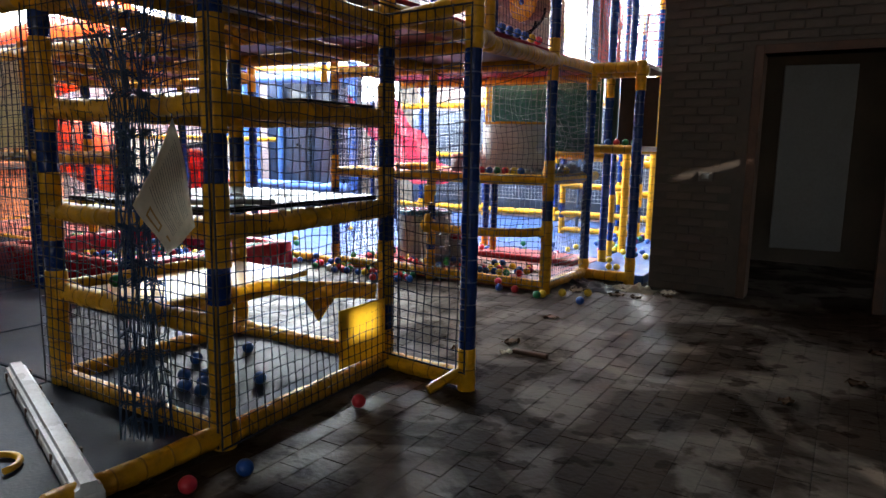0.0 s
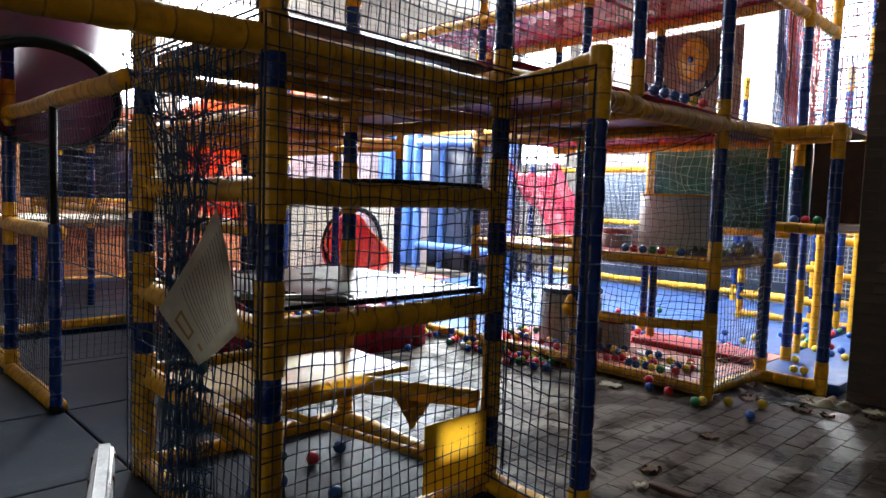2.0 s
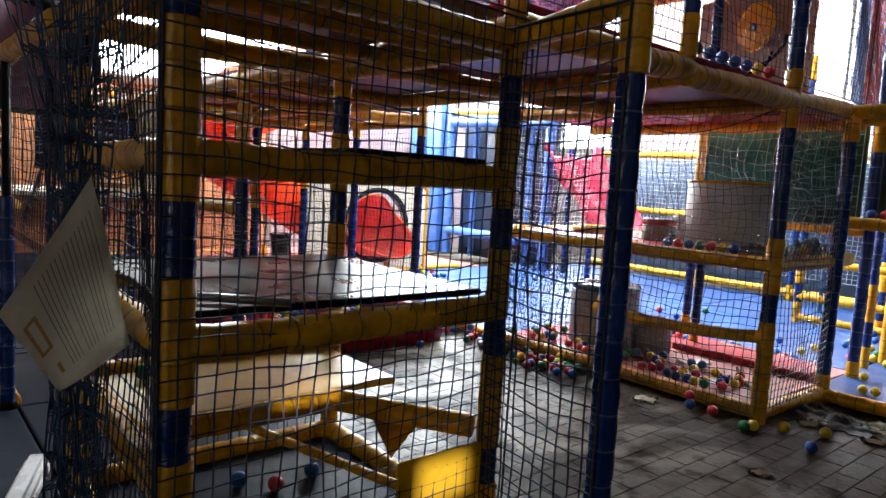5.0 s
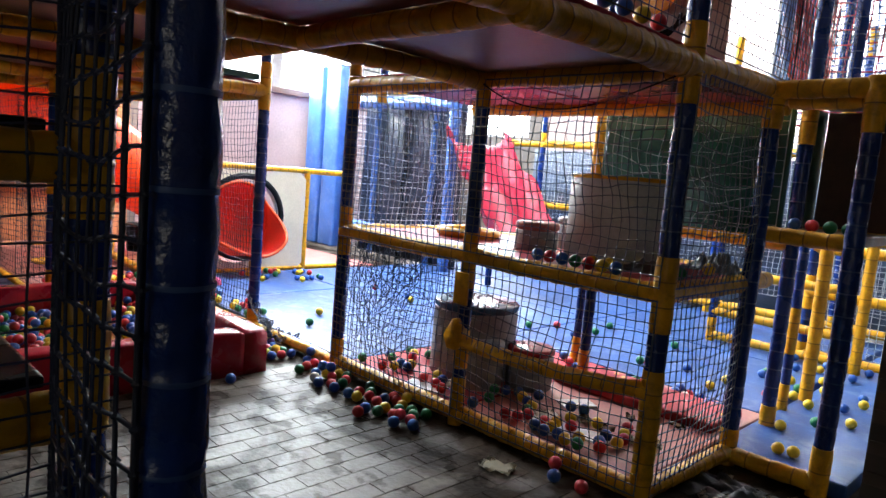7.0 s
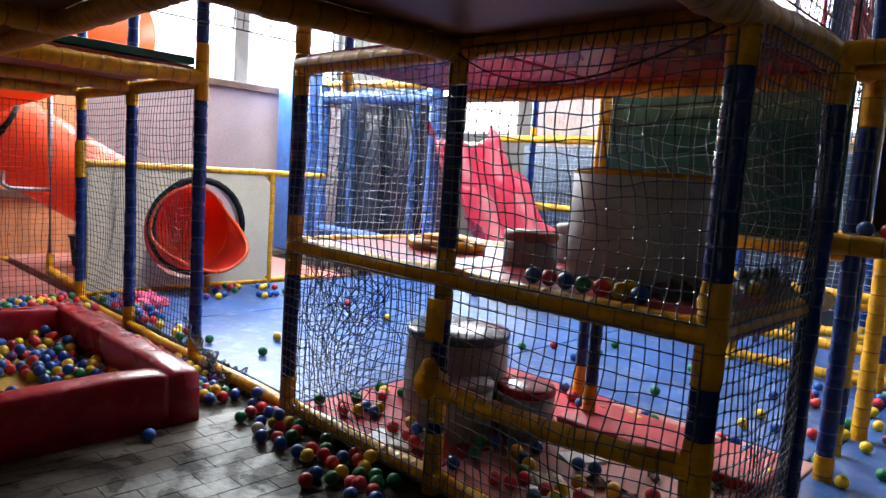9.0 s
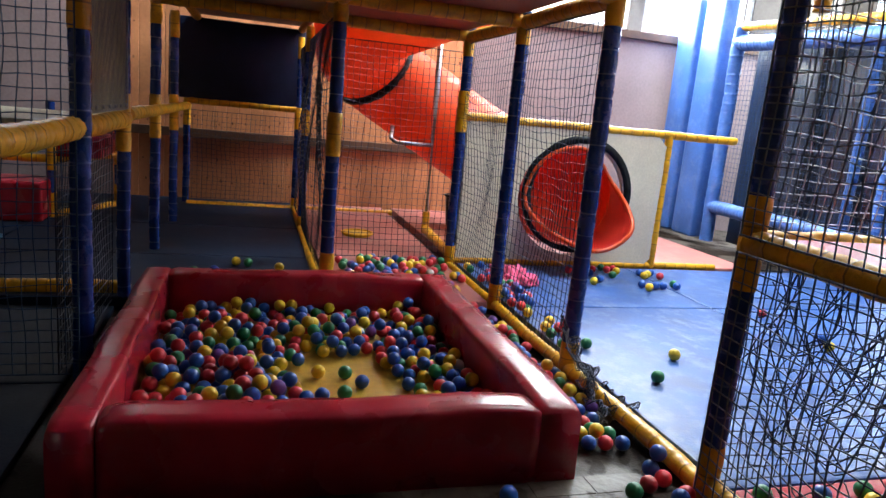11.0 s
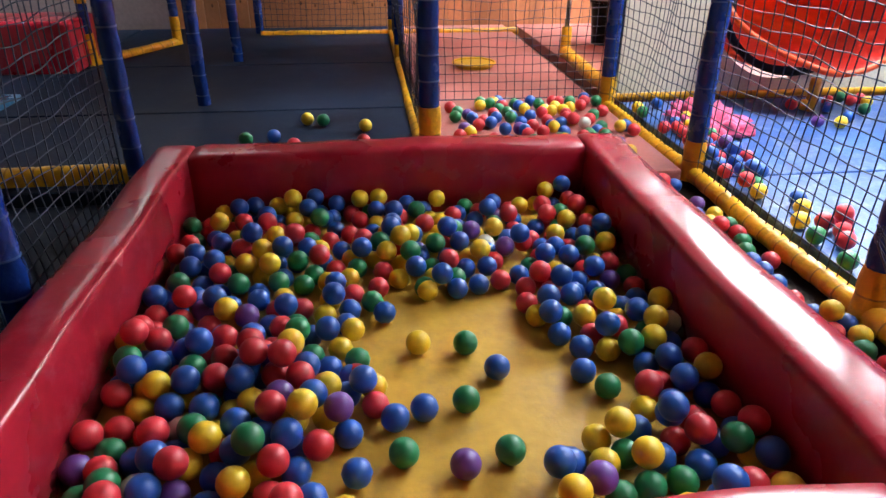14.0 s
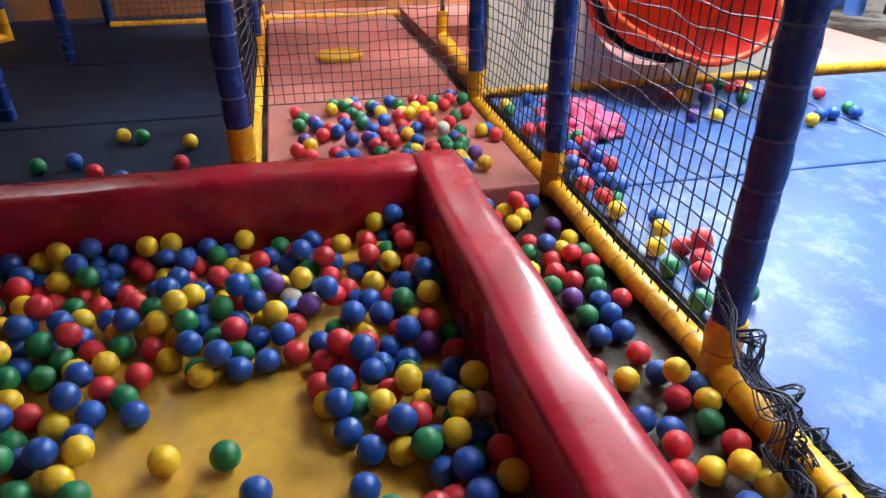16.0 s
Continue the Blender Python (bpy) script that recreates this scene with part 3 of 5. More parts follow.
part("flap", bm, M_YEL, tower, "torn yellow vinyl flap")
part("loose_rod", pipe([(-2.3, 1.75, 0.99), (-2.06, 2.05, 0.985)], 0.013), M_STEEL, tower)
beam(tower, (*F1, 1.87), (-2.06, -0.6, 1.83), 0.05)

beam(tower, (F1[0], F1[1] - 0.03, 0.055), (-2.08, 1.02, 0.055), 0.045)
hoop = thing("yellow_hoop", pipe([(-2.55 + 0.09 * math.cos(a), 1.08 + 0.09 * math.sin(a), 0.045) for a in [k * math.pi / 10 for k in range(15)]], 0.013), M_YEL, "bent piece of yellow plastic hoop on the blue mat", "hoop")
gate = empty("entrance_gate", "padded entrance gate post with a yellow elbow head", "play frame")
post(gate, -1.535, 2.85, 0, [(0.22, "y"), (1.7, "b"), (1.98, "y")], 0.043)
beam(gate, (-1.535, 2.85, 1.93), (-2.06, 2.91, 1.87), 0.045)
beam(gate, (-1.535, 2.85, 0.06), (-2.06, 2.91, 0.05), 0.05)
part("strap", sleeve((-1.56, 2.83, 0.1), (-1.66, 2.68, 0.02), 0.025, sides=6), M_YEL, gate)
net((-1.52, 2.8, 0.1), (-0.55, 0.06, 0), (0, 0, 1.8), sag=0.02, cell=0.055, r=0.0034, knots=True)
OUT = 0.058
net((F1[0] + OUT, F1[1] - 0.06, 0.02), (-0.06, 1.3, 0), (0, 0, 1.92), sag=0.03, cell=0.05, r=0.0028, knots=True)
net((F0[0] - 0.05, F0[1] - OUT, 0.02), (1.3, -0.03, 0), (0, 0, 1.92), sag=0.05, cell=0.05, r=0.0028, knots=True)
net((F0[0] - OUT, F0[1], 0.02), (0, 1.17, 0), (0, 0, 1.9), sag=0.04, cell=0.05, r=0.0028)
net((F1[0] + OUT, F1[1], 1.96), (-0.06, 1.2, 0), (0, 0, 1.2), sag=0.06, cell=0.05, r=0.0028, knots=True)
net((F0[0], F0[1] - OUT, 1.96), (1.22, -0.03, 0), (0, 0, 1.2), sag=0.05, cell=0.05, r=0.0028)

# loose net gathered and hanging beside the tower
lines = []
for k in range(26):
    a = k / 25
    top = Vector((-2.15 - 0.32 * a, 1.62 - 0.2 * a, 1.84))
    pts = []
    for j in range(26):
        b = j / 25
        pinch = 1 - 0.62 * min(1, b * 4) + 0.25 * max(0, b - 0.6)
        cx = -2.28 + (top.x + 2.28) * pinch + 0.02 * math.sin(9 * b + k)
        cy = 1.56 + (top.y - 1.56) * pinch + 0.03 * math.sin(7 * b + 1.7 * k)
        pts.append((cx, cy, 1.84 - 1.8 * b))
    lines.append(pts)
for j in range(1, 40):
    b = j / 40
    pts = []
    for k in range(26):
        a = lines[k][min(25, int(b * 25))]
        pts.append((a[0], a[1], a[2] + 0.02 * math.sin(k * 1.9 + j)))
    lines.append(pts)
tagged(new("torn_net", cord_mesh("torn_net", lines, M_NETG, 0.003)), "torn blue net hanging in a gathered bundle from the tower", "net")

# frame continuing beside the tower
side = empty("side_frame", "row of blue posts with padded yellow tubes beside the tower", "play frame")
LOW = [(0.2, "y"), (0.95, "b"), (1.25, "y"), (1.78, "b"), (2.1, "y"), (2.9, "b"), (3.2, "y")]
for x in (C[3], C[4]):
    post(side, x, 1.66, 0, LOW)
part("thin_pole", pipe([(C[2], 1.66, 0.03), (C[2], 1.66, 1.9)], 0.022), M_BLACK, side, "dark painted steel pole")
part("pole_pad", sleeve((C[2], 1.66, 0.03), (C[2], 1.66, 1.15), 0.034), M_BLU, side)
part("pole_foot", cyl(0.05, 0.03, 0.03, 0.09, C[2], 1.66, 16), M_BLACK, side)
for x in (C[2], -5.65):
    post(side, x, YB, 0, [(1.5, "b"), (2.0, "y")])
for a, b in ((C[1], C[2]), (C[2], C[3]), (C[3], C[4])):
    for z in (0.06, 1.1, 1.87) if a != C[1] else (1.87,):
        beam(side, (a, 1.68, z), (b, 1.66, z))
    net((a, 1.67, 0.06 if a != C[1] else 0.95), (b - a, 0, 0), (0, 0, 1.8 if a != C[1] else 0.9), sag=0.05)
    beam(side, (a, YB, 1.92), (b, YB, 1.92))
board(side, C[4] + 0.05, 1.72, C[3] - 0.05, YB - 0.06, 1.13, 0.03, M_CREAM, "pale platform panel")
net((C[3], YB - 0.08, 0.06), (C[4] - C[3], 0, 0), (0, 0, 1.05), sag=0.04)

board(tower, C[1] + 0.03, 1.8, -2.16, YB - 0.04, DECK + 0.0, 0.035, M_PLY, "dull brown deck board")
for x in (-2.9, -2.5):
    part("joist", sleeve((x, 1.78, 1.9), (x, YB, 1.9), 0.035), M_YEL, tower)

# purple slide mouth high beside the tower
pm = empty("purple_tube", "purple plastic tube with a black rim high in the frame", "tube slide")
PA, PB = Vector((-5.2, 1.8, 1.95)), Vector((-6.1, 2.15, 3.0))


def tube_ring(c, d, r, n=28):
    q = d.normalized().to_track_quat("Z", "Y")
    return [c + q @ Vector((r * math.cos(2 * math.pi * i / n), r * math.sin(2 * math.pi * i / n), 0)) for i in range(n)]


part("tube", loft(bmesh.new(), [tube_ring(PA.lerp(PB, k / 8), PB - PA, 0.42) for k in range(9)], caps=False), M_PURPLE, pm)
part("rim", loft(bmesh.new(), [tube_ring(PA + (PB - PA).normalized() * d, PB - PA, r) for d, r in ((0, 0.42), (0, 0.47), (0.07, 0.47), (0.07, 0.42))], caps=False), M_BLACK, pm)

# ---- main frame with the deck overhead ----
main = empty("main_frame", "two-storey padded play frame with decks and blue-yellow posts", "play frame")
R1, R2, R3 = (C[2], YD), (C[1], YD), (C[0], YD)
post(main, *R1, 0, [(0.23, "y"), (0.81, "b"), (1.135, "y"), (1.78, "b"), (1.99, "y")], 0.04)
post(main, *R2, 0, [(0.28, "y"), (0.33, "b"), (0.55, "y"), (0.79, "b"), (1.1, "y"), (1.785, "b"), (1.99, "y")], 0.04)
post(main, *R3, 0, [(0.63, "y"), (0.8, "b"), (1.135, "y"), (1.785, "b"), (2.12, "y"), (2.9, "b"), (3.3, "y")], 0.046)
R4, R5 = (-2.06, 6.1), (-1.61, 6.09)
post(main, *R4, 0, [(0.2, "y"), (1.775, "b"), (2.0, "y")], 0.045)
post(main, *R5, 0, [(0.25, "y"), (1.76, "b"), (2.02, "y")], 0.045)
beam(main, (*R4, 1.97), (*R5, 1.97), 0.047)
beam(main, (*R4, 0.06), (*R5, 0.06), 0.047)
post(main, -3.2, 6.42, MAT, [(0.3, "y"), (0.98, "b")], 0.036)
post(main, C[0] + 0.02, YE + 0.3, 0, [(0.2, "y"), (1.75, "b"), (2.0, "y"), (2.9, "b"), (3.3, "y")], 0.042)
for a, b in ((R1, R2), (R2, R3)):
    beam(main, (*a, 0.975), (*b, 0.975), 0.047, sag=0.012)
    beam(main, (*a, 0.07), (*b, 0.07), 0.045)
    beam(main, (*a, 1.935), (*b, 1.935), 0.05)
beam(main, (*R3, 0.975), (C[0], YE, 0.975), 0.047)
beam(main, (*R3, 0.07), (*R4, 0.07), 0.045)
beam(main, (*R1, 0.975), (C[2], YE, 0.975), 0.047)
beam(main, (C[2], YE, 0.975), (C[0], YE, 0.975), 0.047)
beam(main, (R2[0] + 0.05, YD - 0.04, 0.5), (R3[0], YD - 0.02, 0.54), 0.04, label="yellow padded handrail", sag=0.03)
bm = bmesh.new()
loft(bm, [[(R2[0] - s, YD - 0.05 - d, z) for s, d in ((-w, -0.05), (w, -0.05), (w, 0.04), (-w, 0.04))] for z, w in ((0.45, 0.03), (0.5, 0.055), (0.515, 0.062), (0.62, 0.006))])
part("pointed_cap", bm, M_YEL, main, "yellow pointed vinyl cap")
part("flap", box(R2[0] - 0.04, YD - 0.06, 0.7, R2[0] + 0.06, YD - 0.045, 0.88, 0.005), M_YEL, main, "torn yellow vinyl flap")
board(main, C[2] + 0.05, YD + 0.05, C[1] - 0.01, YE - 0.05, 1.0, 0.05, M_REDMAT, "shiny red vinyl platform pad")
board(main, C[1] + 0.01, YD + 0.05, C[0] - 0.05, YE - 0.05, 1.0, 0.05, M_REDMAT, "shiny red vinyl platform pad")
part("hole_ring", pipe([(-3.85 + 0.19 * math.cos(a), 5.85 + 0.19 * math.sin(a), 1.03) for a in [k * math.pi / 12 for k in range(25)]], 0.03), M_YEL, main, "yellow padded ring round a hole")

# deck overhead
DY = [YB, YC, YD]
for i in range(2):
    for j in range(2 - i):
        board(main, C[i + 1] + 0.02, DY[j] + 0.02, C[i] - 0.02, DY[j + 1] - 0.02, DECK + 0.01, 0.04, M_PLY if (i + j) % 2 else M_PLYRED, "glossy brown deck board")
for j in (0, 1):
    beam(main, (C[0], DY[j], 1.93), (C[0], DY[j + 1], 1.95), 0.06)
for y in DY[:2]:
    for i in range(2):
        beam(main, (C[i], y, 1.92), (C[i + 1], y, 1.92), 0.05)
board(main, C[3] + 0.02, YB + 0.02, C[2] - 0.02, YC - 0.02, DECK + 0.01, 0.04, M_PLYRED, "glossy brown deck board")
beam(main, (C[2], YC, 1.92), (C[3], YC, 1.92), 0.05)
for x in (C[1], C[2]):
    for j in range(2 if x == C[1] else 1):
        beam(main, (x, DY[j], 1.92), (x, DY[j + 1], 1.92), 0.05)
for i in range(2):
    board(main, C[i + 1] + 0.02, YD + 0.02, C[i] - 0.02, YE - 0.02, DECK + 0.01, 0.05, M_RED, "red vinyl deck underside")
for y0, y1 in ((YB, YC), (YC, YD), (YD, YE)):
    board(main, C[1] + 0.02, y0 + 0.02, C[0] - 0.03, y1 - 0.02, DECK + 0.045, 0.033, M_REDMAT, "red vinyl deck mat", name="deck_mat")
beam(main, (*R3, 1.95), (C[0], YE + 0.3, 2.0), 0.058)
beam(main, (C[0], YE, 1.93), (C[2], YE, 1.93), 0.05)

part("cable", pipe([(-3.22 + 1.1 * k / 16, YD - 0.06, 1.9 - 0.13 * 4 * (k / 16) * (1 - k / 16) * (1.3 - 0.5 * k / 16)) for k in range(17)], 0.004, 6), M_BLACK, main, "slack black cable")
# torn hole lit from above, put in as a flat yellow patch
bm = bmesh.new()
rim_ = []
for k in range(18):
    a = 2 * math.pi * k / 18
    q = 1 + 0.25 * math.sin(3 * a + 1) + 0.12 * math.sin(7 * a)
    rim_.append(bm.verts.new((-2.67 + 0.20 * q * math.cos(a), 5.75 + 0.12 * q * math.sin(a), 1.952 + 0.006 * math.sin(5 * a))))
bm.faces.new(rim_)
bmesh.ops.solidify(bm, geom=bm.faces[:], thickness=0.004)
part("torn_patch", bm, M_CARD, main, "yellow patch painted as light through a torn hole in the red deck")
# front nets of the main frame, laced outside the tubes
FY = YD - 0.05
for x0_ in (R1[0], R2[0]):
    net((x0_, FY, 0.06), (1.16, 0, 0), (0, 0, 0.88), sag=0.05, cell=0.048, material=M_NETM, r=0.003, knots=True, wild=1.1)
    net((x0_, FY, 1.0), (1.16, 0, 0), (0, 0, 0.92), sag=0.07, cell=0.048, material=M_NETM, r=0.003, knots=True, wild=1.3)
net((R3[0] + 0.045, YD, 0.06), (0.0, 0.86, 0), (0, 0, 0.9), sag=0.03, cell=0.048, material=M_NETM, r=0.003, knots=True)
net((R3[0] + 0.045, YD, 1.0), (0.0, 0.86, 0), (0, 0, 0.92), sag=0.05, cell=0.048, material=M_NETM, r=0.003, knots=True)
net((-3.4, 6.62, 1.2), (1.25, 0, 0), (0, 0, 0.75), sag=0.06, cell=0.075, material=M_NETW, r=0.002, wild=3.0, label="pale net hanging before the green screen")
# slack torn net sagging inside the lower bay
tl = []
rt = random.Random(21)
for k in range(22):
    x0_, z1_, w_ = -4.36 + 0.03 * k + rt.uniform(-0.02, 0.02), 0.92, rt.uniform(0.05, 0.13)
    zb_ = rt.uniform(0.18, 0.5) + 0.012 * k
    tl.append([(x0_ + w_ * math.sin(6.3 * q / 24 + k) * (q / 24), YD + 0.08 + 0.05 * math.sin(k + q / 5), z1_ - (z1_ - zb_) * q / 24) for q in range(25)])
for k in range(12):
    z_ = 0.85 - 0.05 * k
    tl.append([(-4.38 + 0.62 * q / 24, YD + 0.08 + 0.05 * math.sin(k * 2 + q / 4), z_ - 0.09 * math.sin(math.pi * q / 24) - 0.03 * math.sin(q * 0.9 + k)) for q in range(25)])
tagged(new("torn_net", cord_mesh("torn_net", tl, M_NET, 0.0026)), "slack torn navy net sagging behind the front net", "net")
net((R1[0], YD, 1.0), (0, 1.18, 0), (0, 0, 0.9), sag=0.05, cell=0.05, material=M_NETW)
net((R1[0], YD, 0.08), (0, 1.18, 0), (0, 0, 0.85), sag=0.05, cell=0.05)

# green board behind the platform
gb = empty("green_screen", "dark green vinyl screen on orange posts", "screen")
part("screen", box(-3.4, 6.7, 1.2, -2.15, 6.73, 1.98, 0.006), M_GREEN, gb)
post(gb, -3.45, 6.71, MAT, [(0.3, "y"), (1.35, "b"), (2.0, "y")], 0.036)
beam(gb, (-3.45, 6.71, 1.17), (-2.1, 6.71, 1.17), 0.04)

# ---- ball pit ----
PX0, PX1, PY0, PY1, PH = -6.63, -4.62, 3.035, 4.82, 0.29
PT, PYI = 0.17, 3.175
pit = empty("ball_pit", "square ball pit of padded red vinyl walls with a yellow base", "ball pit")


def pad_wall(x0, y0, x1, y1):
    """A foam wall: a long block with a rounded, slightly bulging section and soft waves."""
    along = (x1 - x0) > (y1 - y0)
    ln = (x1 - x0) if along else (y1 - y0)
    w = (y1 - y0) if along else (x1 - x0)
    prof = [(-0.5, 0.0), (-0.505, 0.5), (-0.5, 0.88), (-0.475, 0.96), (-0.42, 0.995), (-0.2, 1.005), (0.2, 1.005), (0.42, 0.995), (0.475, 0.96), (0.5, 0.88), (0.505, 0.5), (0.5, 0.0)]
    rings = []
    n = 40
    ph = random.random() * 6
    for k in range(n + 1):
        u = k / n
        e = 1 - 0.05 * (max(0, 1 - u / 0.03) + max(0, 1 - (1 - u) / 0.03))
        wob = 0.004 * math.sin(u * 9 + ph) + 0.0015 * math.sin(u * 31 + ph)
        ring = []
        for a, h in prof:
            off = a * w * e + (0.004 * math.sin(u * 17 + ph) if h > 0.3 else 0)
            z = h * (PH * e + wob)
            ring.append((x0 + u * ln, (y0 + y1) / 2 + off, z) if along else ((x0 + x1) / 2 - off, y0 + u * ln, z))
        rings.append(ring)
    return loft(bmesh.new(), rings)


part("pit_wall", pad_wall(PX0, PYI, PX0 + PT, PY1 - PT + 0.02), M_RED, pit)
part("pit_wall", pad_wall(PX1 - PT, PYI, PX1, PY1 - PT), M_RED, pit)
part("pit_wall", pad_wall(PX0, PY0, PX1, PYI), M_RED, pit)
part("pit_wall", pad_wall(PX0, PY1 - PT, PX1, PY1), M_RED, pit)
part("pit_base", box(PX0 + PT - 0.02, PYI - 0.02, 0.0, PX1 - PT + 0.02, PY1 - PT + 0.02, 0.035, 0.01), M_YELMAT, pit, "worn yellow vinyl base", smooth=False)

# ---- frame round and behind the pit ----
pf = empty("pit_frame", "blue posts and yellow tubes of the frame behind the ball pit", "play frame")
QB = [(0.2, "y"), (1.785, "b"), (2.15, "y"), (2.9, "b")]
Q3, Q2, Q1, Q0 = (C[3], YD), (C[4], YD), (C[5], YD), (C[4] - 0.02, YC)
post(pf, *Q3, 0.02, QB)
post(pf, *Q2, 0.02, [(0.2, "y"), (1.78, "b"), (1.92, "y"), (2.9, "b")])
post(pf, *Q1, 0.02, [(0.22, "y"), (1.17, "b"), (1.5, "y"), (1.77, "b"), (1.92, "y"), (2.9, "b")])
post(pf, *Q0, 0.02, [(0.375, "y"), (0.985, "b"), (1.25, "y"), (1.78, "b"), (1.98, "y")])
WP = [-6.74, -8.02, -9.25, -10.5]
for x in WP:
    post(pf, x, 2.9, 0.02, [(0.93, "b"), (1.25, "y"), (1.75, "b"), (1.98, "y")], 0.038)
for x in (C[6], C[7]):
    post(pf, x, YC, 0.02, [(0.2, "y"), (0.98, "b"), (1.22, "y"), (1.75, "b"), (1.98, "y")], 0.036)
for a, b in ((C[3], C[4]), (C[4], C[5])):
    beam(pf, (a, YD, 0.05), (b, YD, 0.05), 0.036)
    net((a, YD, 0.07), (b - a, 0, 0), (0, 0, 1.8), sag=0.06, cell=0.05)
beam(pf, (*R1, 0.05), (*Q3, 0.05), 0.04, sag=-0.01)
beam(pf, (*Q0, 0.08), (C[5], YC, 0.08), 0.036)
beam(pf, (C[5], YC, 0.08), (C[6], YC, 0.08), 0.036)
beam(pf, (C[6], YC, 0.08), (C[7], YC, 0.08), 0.036)
net((Q0[0], YC, 0.1), (C[5] - Q0[0], 0, 0), (0, 0, 1.75), sag=0.08)
net((C[5], YC, 0.1), (C[6] - C[5], 0, 0), (0, 0, 1.75), sag=0.08)
net((C[6], YC, 0.1), (C[7] - C[6], 0, 0), (0, 0, 1.75), sag=0.08)
beam(pf, (C[7], YB, 0.08), (C[7], YC, 0.08), 0.036)
beam(pf, (C[7], YC, 0.08), (C[7], YD, 0.08), 0.036)
net((C[7], YB, 0.1), (0, YC - YB, 0), (0, 0, 1.0), sag=0.04)
net((C[5], YC, 0.1), (0, YD - YC, 0), (0, 0, 1.7), sag=0.06)
beam(pf, (C[7], YB, 1.2), (C[7], YC, 1.2), 0.036)
beam(pf, (C[4], YB, 1.14), (C[7], YB, 1.14), 0.04)
beam(pf, (C[2], 2.9, 1.11), (WP[0], 2.9, 1.11), 0.05)
part("sling", box(C[7] - 0.02, 2.72, 1.22, C[7] + 0.02, YC + 0.06, 2.06, 0.01), M_NAVY, pf, "dark navy vinyl sling panel")
for x0, x1 in ((C[4], C[3]), (C[5], C[4])):
    board(pf, x0 + 0.02, YC + 0.02, x1 - 0.02, YD - 0.04, DECK + 0.01, 0.04, M_PLYRED, "red-brown deck board")
    board(pf, x0 + 0.02, YB + 0.02, x1 - 0.02, YC - 0.02, DECK + 0.01, 0.04, M_PLY, "brown deck board")
    board(pf, x0 + 0.02, YC + 0.02, x1 - 0.02, YD - 0.04, DECK + 0.07, 0.05, M_GREEN, "green vinyl deck mat")
    beam(pf, (x0, YD, 1.92), (x1, YD, 1.92), 0.045)
    beam(pf, (x0, YC, 1.92), (x1, YC, 1.92), 0.045)
    beam(pf, (x0, YB, 1.92), (x1, YB, 1.92), 0.045)
for x in (C[3], C[4], C[5]):
    beam(pf, (x, YC, 1.93), (x, YD, 1.93), 0.05)
    beam(pf, (x, YB, 1.93), (x, YC, 1.93), 0.05)

for x0, x1 in ((C[6], C[5]), (C[7], C[6])):
    board(pf, x0 + 0.02, YB + 0.02, x1 - 0.02, YC - 0.02, 2.13, 0.04, M_PLY, "dull brown deck board")
    beam(pf, (x0, YC, 2.06), (x1, YC, 2.06), 0.04)
    beam(pf, (x0, 3.0, 2.06), (x1, 3.0, 2.06), 0.04)
# bay beside the pit, seen through its nets
beam(pf, (-6.82, YB, 0.1), (-6.82, 0.2, 0.1), 0.05)
net((C[3], 1.7, 0.06), (0, YB - 1.7, 0), (0, 0, 1.8), sag=0.05, material=M_NETG)
part("mesh_panel", box(WP[0] + 0.05, 2.9, 1.16, C[3] - 0.05, 2.92, 1.86, 0.006), M_PERF, pf, "cream perforated panel")
net((WP[0] + 0.05, 2.93, 1.17), (C[3] - WP[0] - 0.1, 0, 0), (0, 0, 0.68), cell=0.025, sag=0.0, material=M_GREY, r=0.0016, label="fine pale mesh over the cream panel")
for k in range(7):
    part("bolt", cyl(0.011, 0.009, 0, 0.008, 0, 0, 10), M_STEEL, pf).matrix_basis = pose(WP[0] + 0.12 + 0.145 * k, 2.929, 1.19, -90, 0, 0)
mat_floor(-8.3, 0.2, -6.9, 1.79, M_TOPB, "teal grey vinyl mat", MAT + 0.02)
sb = empty("seat_blocks", "dark red foam blocks on a yellow and blue padded frame", "play frame")
part("block", box(-9.4, 0.2, MAT, -8.9, 1.9, 0.42, 0.03, 3), M_RED, sb)
part("block", box(-9.9, 1.9, 0.62, -9.2, 2.3, 0.82, 0.03, 3), M_RED, sb)
for x, y in ((-9.2, 1.9), (-9.2, 0.2), (-10.0, 2.3), (-10.0, 0.2)):
    post(sb, x, y, MAT, [(0.3, "y"), (0.5, "b"), (0.75, "y"), (1.1, "b")], 0.036)
for z in (0.1, 0.6):
    beam(sb, (-9.2, 0.2, z), (-9.2, 1.9, z), 0.036)
    beam(sb, (-9.2, 1.9, z), (-10.0, 2.3, z), 0.036)

hl = []


def rumple(a, b):
    w = noise.noise(Vector((a * 9, b * 4, 1.3)))
    v = noise.noise(Vector((a * 7 + 5, b * 6, 4.1)))
    return (Q3[0] + 0.06 + 0.5 * a + 0.07 * v, YD - 0.02 + 0.16 * (b - 0.5) + 0.07 * w, 0.05 + max(0, 0.3 * (1 - 1.6 * a) * (1 - b)) + 0.07 * abs(w + v))


